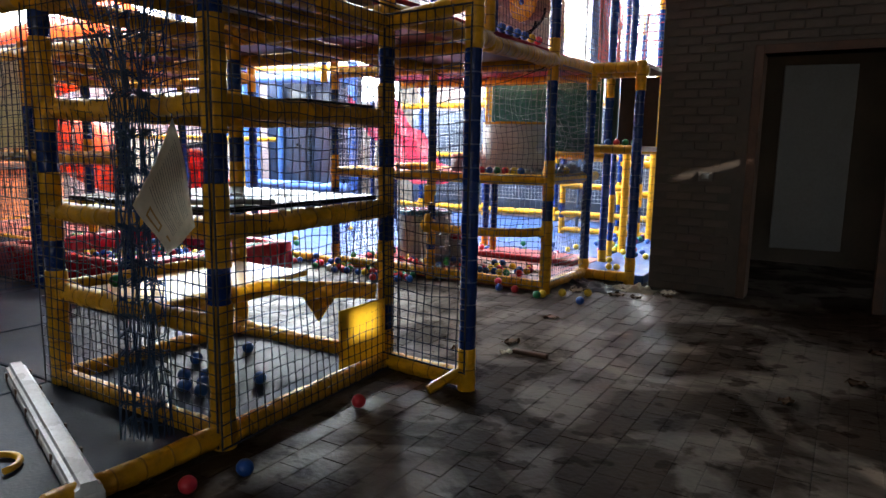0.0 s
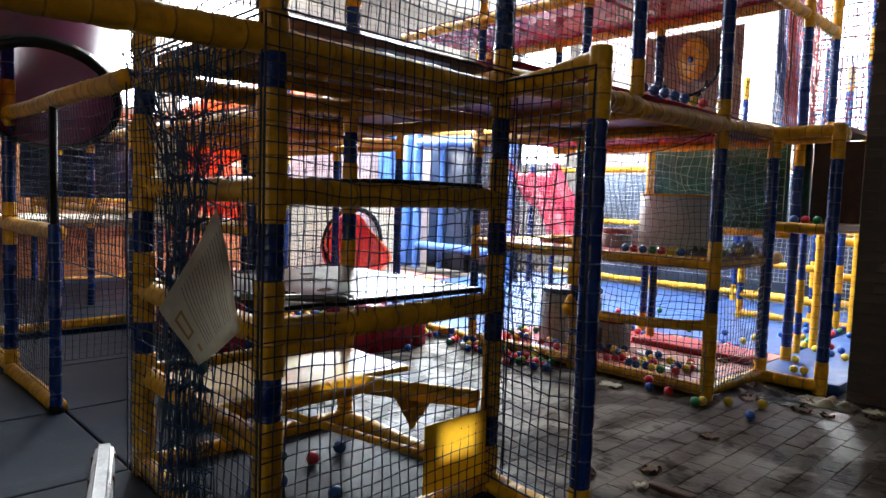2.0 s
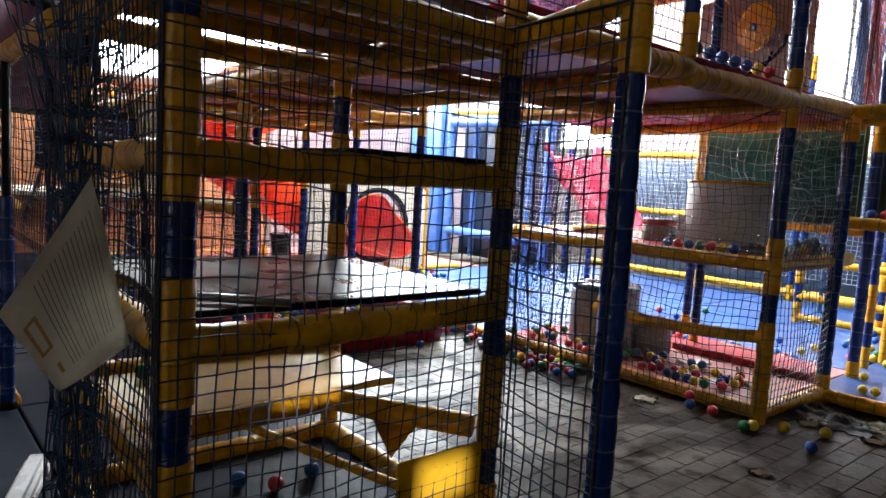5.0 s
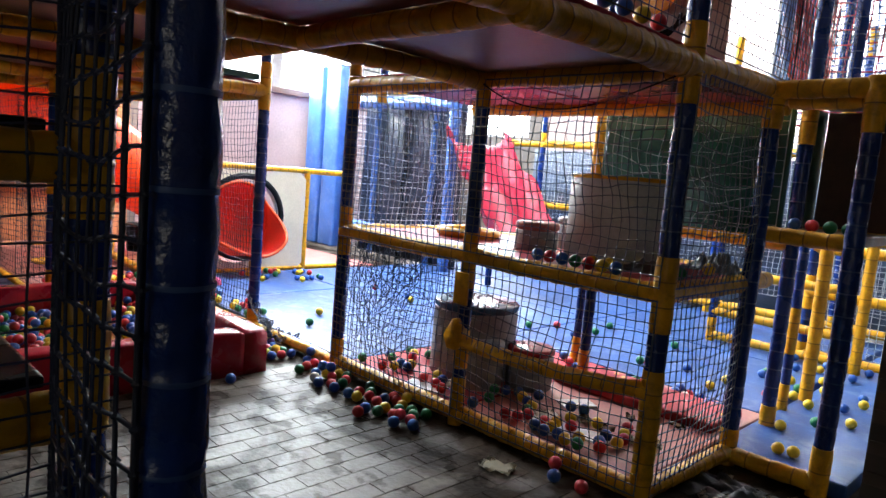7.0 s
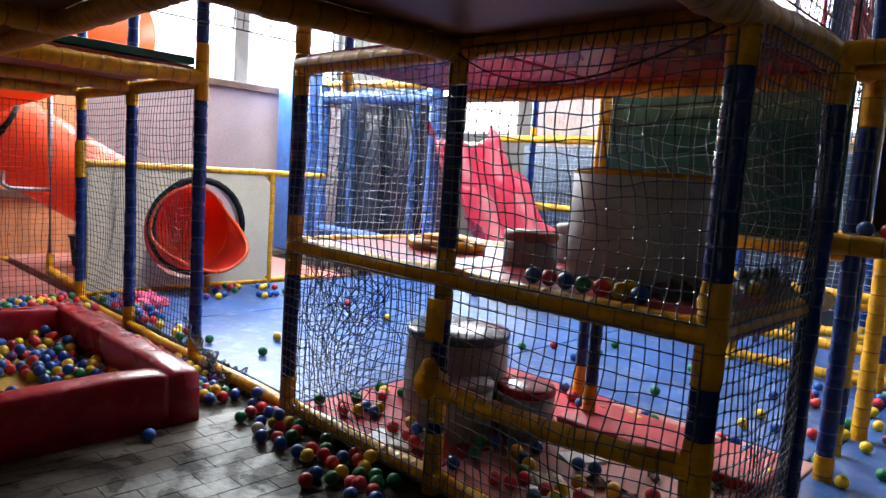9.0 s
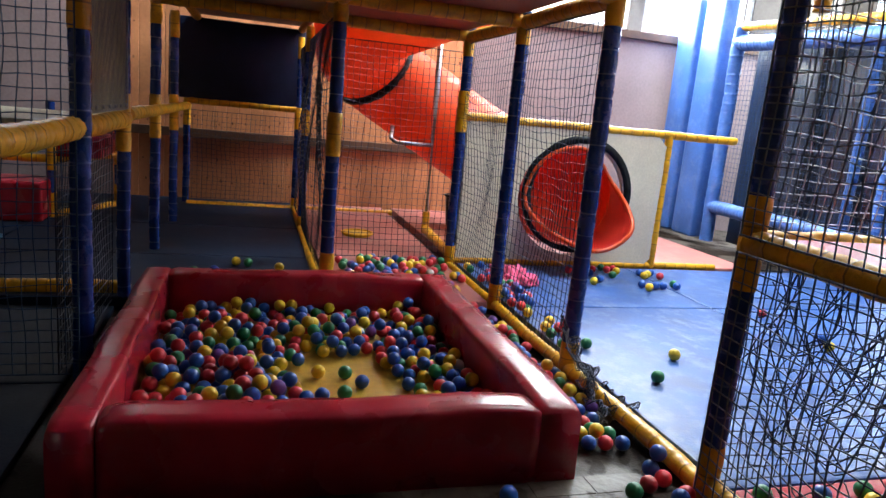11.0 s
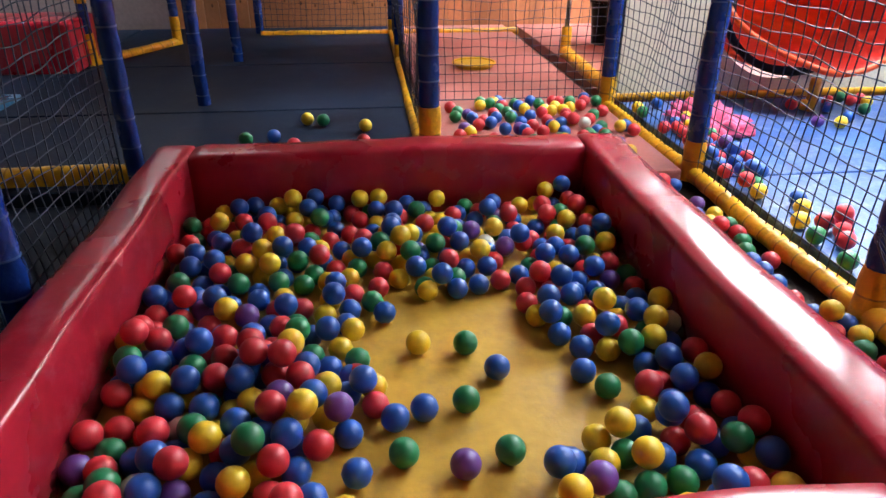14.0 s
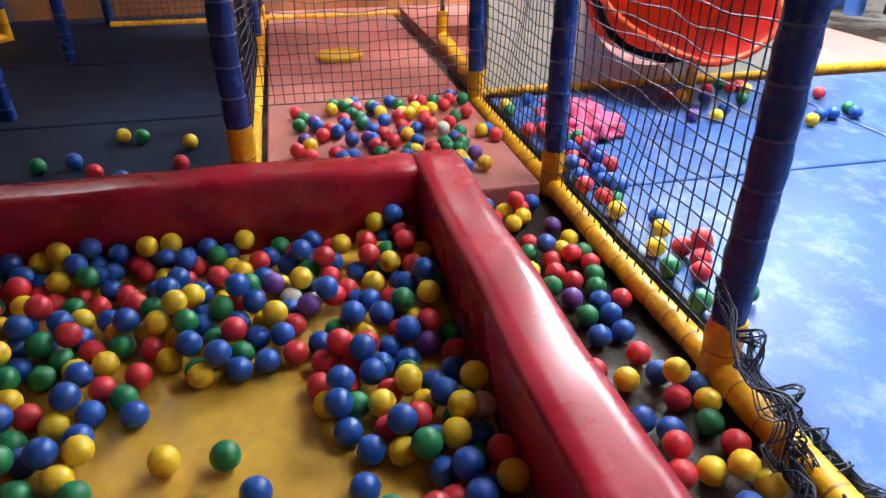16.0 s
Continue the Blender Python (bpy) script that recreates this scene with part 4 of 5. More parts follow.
for i in range(23):
    hl.append([rumple(i / 22, j / 71) for j in range(72)])
for j in range(0, 72, 3):
    hl.append([rumple(i / 66, j / 71) for i in range(67)])
tagged(new("torn_net", cord_mesh("torn_net", hl, M_NET, 0.0024)), "torn dark net heaped along the edge tube at a post's foot", "net")
for px, py, s, seed in ((-7.45, 5.55, 0.16, 1), (-7.15, 5.5, 0.12, 2), (-7.3, 5.62, 0.2, 3)):
    bm = bmesh.new()
    bmesh.ops.create_icosphere(bm, subdivisions=4, radius=s)
    for v in bm.verts:
        w = noise.noise(v.co * 14 + Vector((seed * 9, 0, 0)))
        v.co = Vector((v.co.x * (1 + 0.6 * w), v.co.y * (0.6 + 0.6 * w), max(-0.01, v.co.z * (0.35 + 0.5 * w))))
    cl = thing("pink_cloth", bm, mat("pink_cloth", (0.7, 0.1, 0.22), 0.8, var=0.2, scale=9, bump=0.3), "crumpled pink cloth lying among the balls", "cloth", "pink cloth scraps")
    cl.location = (px, py, MAT + 0.01)

thing("red_bolster", box(C[5] + 0.1, YC + 0.1, DECK + 0.075, C[3] - 0.3, YC + 0.35, DECK + 0.32, 0.04, 3), M_PINK, "crimson foam bolster lying on the green deck mat", "bolster")

# ---- cream panel, tube slide and pine wall ----
cp = empty("cream_panel", "cream boarded panel with a yellow padded top rail", "panel")
HY, HZ, HR = 6.3, 0.68, 0.5
bm = bmesh.new()
n = 48
for xx in (C[5] - 0.02, C[5] + 0.02):
    inner, outer = [], []
    for k in range(n):
        a = 2 * math.pi * k / n
        ca, sa = math.cos(a), math.sin(a)
        inner.append((xx, HY + HR * ca, HZ + HR * sa))
        y0, y1, z0, z1 = YD + 0.05, 7.18, MAT, 1.28
        s = min(((y1 - HY) / ca if ca > 1e-6 else 1e9), ((y0 - HY) / ca if ca < -1e-6 else 1e9), ((z1 - HZ) / sa if sa > 1e-6 else 1e9), ((z0 - HZ) / sa if sa < -1e-6 else 1e9))
        outer.append((xx, HY + s * ca, HZ + s * sa))
    loft(bm, [inner, outer], caps=False)
part("panel", bm, M_CREAM, cp, smooth=False)
part("rail", sleeve((C[5], YD, 1.3), (C[5], 7.9, 1.3), 0.036), M_YEL, cp)
part("end_post", sleeve((C[5], 7.2, MAT), (C[5], 7.2, 1.3), 0.036), M_YEL, cp)
part("base_rail", sleeve((C[5], YD, 0.1), (C[5], 7.9, 0.1), 0.03), M_YEL, cp)

sl = empty("tube_slide", "orange and red plastic tube slide with a flared scoop exit", "tube slide")


def ring(c, d, r, n=28, a0=0.0, a1=2 * math.pi):
    q = Vector(d).normalized().to_track_quat("Z", "Y")
    return [Vector(c) + q @ Vector((r * math.cos(a0 + (a1 - a0) * i / n), r * math.sin(a0 + (a1 - a0) * i / n), 0)) for i in range(n)]


BENDS = [(C[5] - 0.1, 6.3, 0.68), (-8.6, 6.28, 0.71), (-9.2, 6.1, 0.86), (-9.62, 5.72, 1.13), (-9.78, 5.25, 1.43), (-9.75, 4.78, 1.72), (-9.4, 4.58, 1.98), (-8.9, 4.75, 2.2), (-8.5, 5.3, 2.45), (-8.8, 5.9, 2.75)]
path = []
for k in range(len(BENDS) - 1):
    a, b, c, d = (Vector(BENDS[max(0, min(len(BENDS) - 1, k + o))]) for o in (-1, 0, 1, 2))
    for s in range(5):
        t = s / 5
        path.append(0.5 * ((2 * b) + (c - a) * t + (2 * a - 5 * b + 4 * c - d) * t * t + (3 * b - a - 3 * c + d) * t ** 3))
NP = len(path)
rings = []
for i, p in enumerate(path):
    d = path[min(i + 1, NP - 1)] - path[max(i - 1, 0)]
    rings.append(ring(p, d, 0.455 + (0.01 if i % 9 in (0, 1) else 0)))
part("tube", loft(bmesh.new(), rings, caps=False), M_ORANGE, sl)
for i in (25,):
    d = path[i + 1] - path[i]
    part("joint_band", loft(bmesh.new(), [ring(path[i] + d.normalized() * o, d, r) for o, r in ((-0.035, 0.45), (-0.035, 0.482), (0.035, 0.482), (0.035, 0.45))], caps=False), M_BLACK, sl, "black joint band")
# flared exit: a tube cut on the slant, long below and at the far side, with a rolled lip
def scoop(a, f):
    """A point of the exit at angle a from its lowest line, f of the way out."""
    off = abs((a - 0.3 + math.pi) % (2 * math.pi) - math.pi)
    g = max(0.0, min(1.0, (1.9 - off) / 1.3))
    reach = 0.03 + 0.52 * g * g * (3 - 2 * g)
    cut = math.exp(-((a - 2.2) / 0.6) ** 2)
    reach -= 0.09 * cut
    r = 0.438 - 0.03 * f * cut - 0.07 * f * reach / 0.47 - 0.01 * f * (1 - g) + 0.02 * max(0, f - 0.85) / 0.15
    return (C[5] - 0.1 + (0.1 + reach) * f, HY + r * math.sin(a), HZ + 0.04 * f * reach - r * math.cos(a))


bm = bmesh.new()
loft(bm, [[scoop(2 * math.pi * i / 48, k / 14) for i in range(48)] for k in range(15)], caps=False)
bmesh.ops.solidify(bm, geom=bm.faces[:], thickness=0.015)
part("inner_sleeve", loft(bmesh.new(), [ring(path[i], path[min(i + 1, NP - 1)] - path[max(i - 1, 0)], 0.44) for i in range(11)], caps=False), M_REDPL, sl, "red plastic inside of the exit")
part("exit_scoop", bm, M_REDPL, sl, "red plastic scoop exit")
part("lip", pipe([scoop(2 * math.pi * i / 64, 1.0) for i in range(65)], 0.018), M_ORANGE, sl, "orange rolled lip")
part("collar", loft(bmesh.new(), [[(C[5] + d, HY + 0.06 + r * math.cos(2 * math.pi * i / 32), HZ + 0.035 + r * math.sin(2 * math.pi * i / 32)) for i in range(32)] for d, r in ((-0.03, 0.45), (0.035, 0.45), (0.035, 0.515), (-0.03, 0.515))], caps=False), M_BLACK, sl, "black rubber collar")
part("foot", sleeve((C[5] + 0.35, HY, MAT), (C[5] + 0.35, HY, 0.26), 0.03), M_YEL, sl, "yellow padded foot")
pl = empty("support_pole", "grey steel pole with a bracket carrying the tube slide", "pole")
part("pole", pipe([(-9.2, 5.35, MAT), (-9.2, 5.35, 1.5), (-9.2, 5.34, 1.98), (-9.24, 5.3, 2.08)], 0.027), M_STEEL, pl)
part("bracket", pipe([(-9.2, 5.35, 0.98), (-9.2, 4.98, 0.98), (-9.24, 4.93, 1.02), (-9.32, 4.95, 1.14)], 0.022), M_STEEL, pl)
part("pole_sleeve", sleeve((-9.2, 5.35, MAT), (-9.2, 5.35, 0.3), 0.04), M_YEL, pl)
beam(pl, (-9.2, 5.35, 0.12), (-8.0, 5.28, 0.12), 0.045)
bk = empty("bucket", "black plastic bucket beside the pole", "bucket")
part("body", cyl(0.13, 0.16, MAT, 0.42, -9.7, 5.85, 24), M_BLACK, bk)
part("rim", pipe([(-9.7 + 0.165 * math.cos(a), 5.85 + 0.165 * math.sin(a), 0.42) for a in [k * math.pi / 12 for k in range(25)]], 0.012), M_BLACK, bk)

# pine boards on the west wall
pw = tagged(new("pine_boarding"), "warm orange pine boarding with dark knots and a ledge", "wall cladding", "", "structure")
y = 2.1
k = 0
while y < 6.1:
    w = 0.132
    for z0, z1 in ((0.0, 0.8 - 0.02 * (k % 2)), (0.805 - 0.02 * (k % 2), 2.56)):
        part("plank", box(WX, y + 0.0015, z0, WX + 0.022, y + w, z1, 0.004, 1), M_WOOD, pw, smooth=False)
    y += w + 0.0015
    k += 1
part("ledge", box(WX + 0.022, 2.1, 0.78, WX + 0.09, 6.2, 0.88, 0.008), M_DKWOOD, pw, "dark timber ledge", smooth=False)
part("top_rail", box(WX + 0.022, -2, 2.5, WX + 0.09, NY - 0.1, 2.6, 0.008), M_DKWOOD, pw, "dark timber rail", smooth=False)
bm = bmesh.new()
for k in range(30):
    for z in (0.3, 0.55, 0.98, 1.25, 1.6, 1.95, 2.3):
        if random.random() < 0.25:
            continue
        c = Vector((WX + 0.0235, 2.1 + 0.1335 * k + random.uniform(0.04, 0.09), z + random.uniform(-0.04, 0.04)))
        rr = random.uniform(0.006, 0.012)
        bm.faces.new([bm.verts.new(c + Vector((0, rr * math.cos(a), rr * 1.6 * math.sin(a)))) for a in [i * math.pi / 4 for i in range(8)]])
tagged(part("knots", bm, M_KNOT, pw), kind="stuff")

# ---- far equipment ----
M_SKY = mat("sky_blue_vinyl", (0.05, 0.16, 0.5), 0.35, dirt=0.3, dirtcol=(0.2, 0.3, 0.5))
be = empty("blue_enclosure", "tall blue padded enclosure with dark mesh sides", "play frame")
for x in (-9.5, -7.2):
    part("post", sleeve((x, 9.0, MAT), (x, 9.0, 2.6), 0.08), M_SKY, be)
part("top_beam", sleeve((-9.5, 9.0, 2.6), (-7.2, 9.0, 2.5), 0.05), M_YEL, be)
part("mid_beam", sleeve((-9.5, 9.0, 0.5), (-7.2, 9.0, 0.5), 0.08), M_SKY, be)
part("upper_pad", sleeve((-9.5, 9.0, 2.42), (-7.2, 9.0, 2.34), 0.09), M_SKY, be)
for x in (-9.05, -8.35, -7.75):
    part("inner_pad", sleeve((x, 9.18, MAT), (x, 9.18, 2.35), 0.05), M_SKY if x != -8.35 else M_BLACK, be)
part("backing", box(-9.45, 9.25, MAT, -7.25, 9.3, 2.4, 0.01), mat("dark_slate_vinyl", (0.014, 0.024, 0.045), 0.3, var=0.5, scale=3, bump=0.3), be, "dark slate vinyl wall")
net((-9.5, 9.0, 0.5), (2.3, 0, 0), (0, 0, 2.05), sag=0.05, cell=0.055, material=M_NETG)
for x in (-9.9, -10.4):
    part("tall_pad", box(x - 0.2, 8.9, MAT, x + 0.2, 9.1, 3.0, 0.04), M_SKY, be)

rs = empty("wave_slide", "crimson plastic wave slide with raised sides", "slide")
bm = bmesh.new()
out = []
SA, SB = Vector((-7.0, 9.2, 1.85)), Vector((-5.25, 8.4, 0.62))
ALONG = (SB - SA).to_2d().normalized()
for k in range(41):
    f = k / 40
    c = SA.lerp(SB, f) + Vector((0, 0, 0.07 * math.sin(f * 4.5 * math.pi)))
    out.append([(c.x - ALONG.y * dy, c.y + ALONG.x * dy, c.z + dz) for dy, dz in ((-0.42, 0.2), (-0.4, 0.06), (-0.3, 0.0), (-0.05, -0.01), (0, 0.05), (0.05, -0.01), (0.3, 0.0), (0.4, 0.06), (0.42, 0.2))])
loft(bm, out, close=False, caps=False)
bmesh.ops.solidify(bm, geom=bm.faces[:], thickness=0.025)
part("chute", bm, M_PINK, rs)
for x, y, z in ((-6.9, 9.15, 1.95), (-6.2, 8.82, 1.25)):
    part("leg", sleeve((x, y, MAT), (x, y, z), 0.04), M_BLU, rs)

hang = []
for k in range(31):
    x_ = -7.2 + 4.0 * k / 30
    hang.append([(x_, 11.0 + 0.04 * math.sin(k * 1.3) + 0.02 * math.sin(k * 3.1 + z_ * 2), z_) for z_ in (0.02, 1.98, 2.6, 3.2, 3.8, 4.4, 4.85)])
bm = bmesh.new()
loft(bm, hang, close=False, caps=False)
bmesh.ops.solidify(bm, geom=bm.faces[:], thickness=0.003)
thing("hanging_sheet", bm, M_FABRIC, "pale pink sheet hanging before the far windows", "sheet")

ff = empty("netted_play_bay", "distant play bay with blue posts, yellow rails and nets", "play frame")
for x in (-6.6, -5.3, -4.0, -2.7):
    post(ff, x, 10.2, MAT, [(0.3, "y"), (1.0, "b"), (1.3, "y"), (1.9, "b"), (2.1, "y"), (2.9, "b"), (3.2, "y")], 0.04)
    net((x, 10.2, 0.4), (1.3, 0, 0), (0, 0, 2.6), sag=0.05, cell=0.06, material=M_NETW, r=0.003)
beam(ff, (-7.2, 10.2, 1.95), (-2.0, 10.2, 1.95))
beam(ff, (-7.2, 10.2, 0.2), (-2.0, 10.2, 0.2))
beam(ff, (-7.2, 10.2, 1.1), (-2.0, 10.2, 1.1))
part("back_wall", box(-7.2, 10.8, MAT, -2.0, 10.85, 1.9, 0.01), mat("slate_blue_vinyl", (0.05, 0.075, 0.13), 0.4, var=0.4, scale=2, bump=0.2), ff, "slate blue vinyl screen")

# upper storey over the main frame
up = empty("upper_storey", "upper storey with padded rails, nets and red decks", "play frame")
for x, y in ((C[0], YC), (C[0], 7.5), (C[1], YD), (C[1], YE), (C[2], YD), (C[2], YE), (C[3], YE), (C[0], 8.7)):
    post(up, x, y, 2.0 if y < 7 else 0.05, [(2.2, "y"), (2.95, "b"), (3.3, "y"), (4.2, "b")], 0.04)
for x0, x1 in ((C[1], C[0]), (C[2], C[1]), (C[3], C[2])):
    beam(up, (x0, YE, 3.05), (x1, YE, 3.05))
    beam(up, (x0, YD, 3.05), (x1, YD, 3.05))
    board(up, x0 + 0.02, YD + 0.02, x1 - 0.02, YE - 0.02, 3.12, 0.05, M_RED, "red vinyl upper deck")
for y0, y1 in ((YB, YC), (YC, YD), (YD, YE), (YE, 7.5)):
    beam(up, (C[0], y0, 3.02), (C[0], y1, 3.02))
    net((C[0], y0, 2.05), (0, y1 - y0, 0), (0, 0, 1.0), sag=0.04, cell=0.05, material=M_NET)
    net((C[2], y0, 2.05), (0, y1 - y0, 0), (0, 0, 1.0), sag=0.04, cell=0.05, material=M_NET)
net((C[0] - 0.02, YE, 2.1), (-0.3, 1.6, 0), (0, 0, 1.6), sag=0.04, cell=0.1, material=M_NETR, r=0.006, label="red climbing net with thick cords")
net((C[0] - 0.1, YE, 2.1), (-0.3, 1.6, 0), (0, 0, 1.6), sag=0.04, cell=0.045, material=M_SKY, r=0.0045, label="light blue net with a red climbing net")
wheel = empty("wheel_panel", "yellow round turning wheel on the upper deck", "play panel")
part("disc", cyl(0.19, 0.19, -0.012, 0.012, 0, 0, 11, 0.006), M_CARD, wheel)
part("hub", cyl(0.03, 0.03, 0.012, 0.03, 0, 0, 16, 0.005), M_BLU, wheel)
wheel.matrix_basis = pose(-2.91, 6.36, 2.68, 90, 0, -20)

mural = empty("mural_board", "grey-beige play panel with dark painted curves behind the wheel", "play panel")
part("board", box(-3.42, 6.44, 2.08, -2.5, 6.46, 2.95, 0.006), mat("grey_beige_board", (0.42, 0.38, 0.33), 0.6, var=0.2, scale=3, bump=0.1), mural, smooth=False)
for r_, z_ in ((0.3, 2.62), (0.2, 2.5)):
    part("painted_curve", pipe([(-3.0 + r_ * math.cos(a), 6.436, z_ - r_ * 0.8 * math.sin(a)) for a in [k * math.pi / 16 for k in range(17)]], 0.014), M_BLACK, mural, "dark painted curve")

# far bay past the gate
rb = empty("far_bay", "low bay with a dark box shelf and yellow rails", "play frame")
post(rb, -2.13, 7.13, 0.02, [(0.25, "y"), (0.45, "b"), (0.75, "y"), (1.22, "b")], 0.03)
for x in (-2.26, -3.3):
    post(rb, x, 8.7, MAT, [(0.3, "y"), (0.5, "b"), (0.8, "y"), (1.2, "b"), (1.35, "y")], 0.038)
for z in (0.14, 0.36, 0.74):
    beam(rb, (-3.3, 8.7, z), (-2.26, 8.7, z), 0.04)
beam(rb, (-2.08, 6.2, 1.24), (-1.64, 6.2, 1.24), 0.042)
beam(rb, (-2.08, 7.1, 1.24), (-1.64, 7.1, 1.24), 0.042)
board(rb, -2.1, 6.22, -1.64, 7.1, 1.27, 0.05, M_PLY, "worn shelf board")
part("back_board", box(-2.1, 7.12, 1.27, -1.7, 7.15, 1.98, 0.005), M_DKWOOD, rb, "dark brown back board", smooth=False)
part("side_board", box(-2.14, 6.75, 1.2, -2.11, 7.15, 1.98, 0.005), M_GREEN, rb, "dark green side board", smooth=False)
board(rb, -2.1, 6.18, -1.62, 7.15, 2.03, 0.04, M_PLY, "dark roof board")
beam(rb, (-2.05, 6.3, 1.95), (-1.6, 6.3, 1.95), 0.05)
for x, y in ((-2.6, 9.0), (-1.75, 9.0)):
    post(rb, x, y, 0.02, [(0.2, "y"), (0.5, "b"), (0.8, "y"), (1.7, "b"), (2.0, "y"), (3.2, "b")], 0.04)
for z in (0.1, 0.65, 1.05, 2.0):
    beam(rb, (-2.6, 9.0, z), (-1.75, 9.0, z))
net((-2.6, 9.0, 0.1), (0.95, 0, 0), (0, 0, 3.0), cell=0.055, sag=0.04, material=M_NETW, r=0.0035)
net((-2.7, 8.0, 2.0), (1.2, 0, 0), (0, 0, 1.6), cell=0.1, sag=0.05, material=M_NETR, r=0.006, label="red climbing net with thick cords")
net((-2.7, 8.03, 2.0), (1.2, 0, 0), (0, 0, 1.6), cell=0.05, sag=0.05, material=M_NETG, r=0.004)
net((-3.4, 9.6, 1.9), (1.95, 0, 0), (0, 0, 2.5), cell=0.055, sag=0.06, material=M_SKY, r=0.006, label="light blue climbing net before the bright window")
for x in (-3.4, -1.45):
    part("net_pole", pipe([(x, 9.6, MAT), (x, 9.6, 4.42)], 0.025), M_STEEL, rb)
mat_floor(-2.14, 6.15, -1.5, 10.4, M_BLUEMAT, "worn blue vinyl floor mat with scuffs")

M_TEAL = mat("teal_tarpaulin", (0.4, 0.75, 0.75), 0.5, var=0.15, scale=2, bump=0.1)
tt_ = M_TEAL.node_tree
tl_ = tt_.nodes.new("ShaderNodeBsdfTranslucent")
tl_.inputs["Color"].default_value = (0.5, 0.9, 0.9, 1)
tm_ = tt_.nodes.new("ShaderNodeMixShader")
tm_.inputs["Fac"].default_value = 0.6
tt_.links.new(tt_.nodes["Principled BSDF"].outputs["BSDF"], tm_.inputs[1])
tt_.links.new(tl_.outputs["BSDF"], tm_.inputs[2])
tt_.links.new(tm_.outputs["Shader"], tt_.nodes["Material Output"].inputs["Surface"])
bm = bmesh.new()
loft(bm, [[(x, 12.15 + 0.03 * math.sin(x * 9) + 0.01 * math.sin(x * 31), z) for z in (0.02, 0.7, 1.4, 2.1)] for x in [-2.75 + 0.05 * k for k in range(27)]], close=False, caps=False)
bmesh.ops.solidify(bm, geom=bm.faces[:], thickness=0.003)
thing("teal_curtain", bm, M_TEAL, "pale teal tarpaulin hanging across the lower window", "curtain")

# ---- stools and drums ----
def stool(x, y, z, r, h, body, top, label):
    s = empty("foam_stool", label, "stool", "foam cylinders")
    part("body", cyl(r, r, z, z + h - 0.05, x, y, 40, 0.008), body, s)
    part("top", cyl(r + 0.004, r + 0.004, z + h - 0.05, z + h, x, y, 40, 0.015), top, s)
    return s


stool(-3.74, 5.88, MAT, 0.285, 0.5, M_GREY, M_TOPB, "grey foam cylinder stool with a glossy blue top")
stool(-3.32, 5.98, MAT, 0.15, 0.27, M_GREY, M_RED, "small grey foam cylinder with a dark red top")
stool(-3.5, 5.7, MAT, 0.14, 0.3, M_GREY, M_GREY, "small dark grey foam cylinder")
stool(-3.22, 5.78, 1.0, 0.13, 0.17, M_GREY, M_REDFLOOR, "short grey foam cylinder with a pinkish top")
stool(-3.2, 6.15, 1.0, 0.11, 0.2, M_GREY, M_GREY, "short grey foam cylinder")
dm = empty("large_drum", "large pale grey foam drum on the red platform", "drum")
part("body", cyl(0.32, 0.32, 1.0, 1.46, -2.76, 5.98, 48, 0.01), M_DRUM, dm)
part("rim", pipe([(-2.76 + 0.315 * math.cos(a), 5.98 + 0.315 * math.sin(a), 1.465) for a in [k * math.pi / 20 for k in range(41)]], 0.012), M_YEL, dm)

thing("red_pad", box(-3.28, 6.22, MAT, -2.2, 6.66, MAT + 0.06, 0.015), M_REDMAT, "dull red foam pad lying under the platform", "foam pad")
for x, y, a, w in ((-3.65, 5.36, 20, 0.13), (-2.82, 5.53, -35, 0.16), (-2.59, 5.57, 15, 0.12), (-2.93, 5.96, 60, 0.11), (-5.2, 5.3, 35, 0.16)):
    tile_ = thing("broken_panel", box(-w, -w * 0.6, 0, w, w * 0.6, 0.012, 0.003), M_WHITE, "dirty white broken panel piece lying on the floor", "litter", "broken panel pieces", smooth=False)
    tile_.matrix_basis = pose(x, y, MAT if x > -5 else 0.0, 0, 0, a)


def crumpled(name, x, y, z, w, d, h, seed, material, label):
    """A crumpled sheet: a grid thrown into sharp folds."""
    bm = bmesh.new()
    n_ = 22
    g_ = []
    for j in range(n_ + 1):
        g_.append([])
        for i in range(n_ + 1):
            a, b = i / n_ - 0.5, j / n_ - 0.5
            f = abs(noise.noise(Vector((a * 5, b * 5, seed)))) + 0.5 * abs(noise.noise(Vector((a * 9, b * 9, seed + 4))))
            fade = 0.6 * max(0.0, 1 - 3.6 * (a * a + b * b))
            g_[-1].append(bm.verts.new((w * a * (1 + 0.3 * f), d * b * (1 - 0.3 * f), 0.004 + h * f * fade)))
    for j in range(n_):
        for i in range(n_):
            bm.faces.new((g_[j][i], g_[j][i + 1], g_[j + 1][i + 1], g_[j + 1][i]))
    bmesh.ops.solidify(bm, geom=bm.faces[:], thickness=0.003)
    ob = thing(name, bm, material, label, "sheet")
    ob.location = (x, y, z)
    return ob


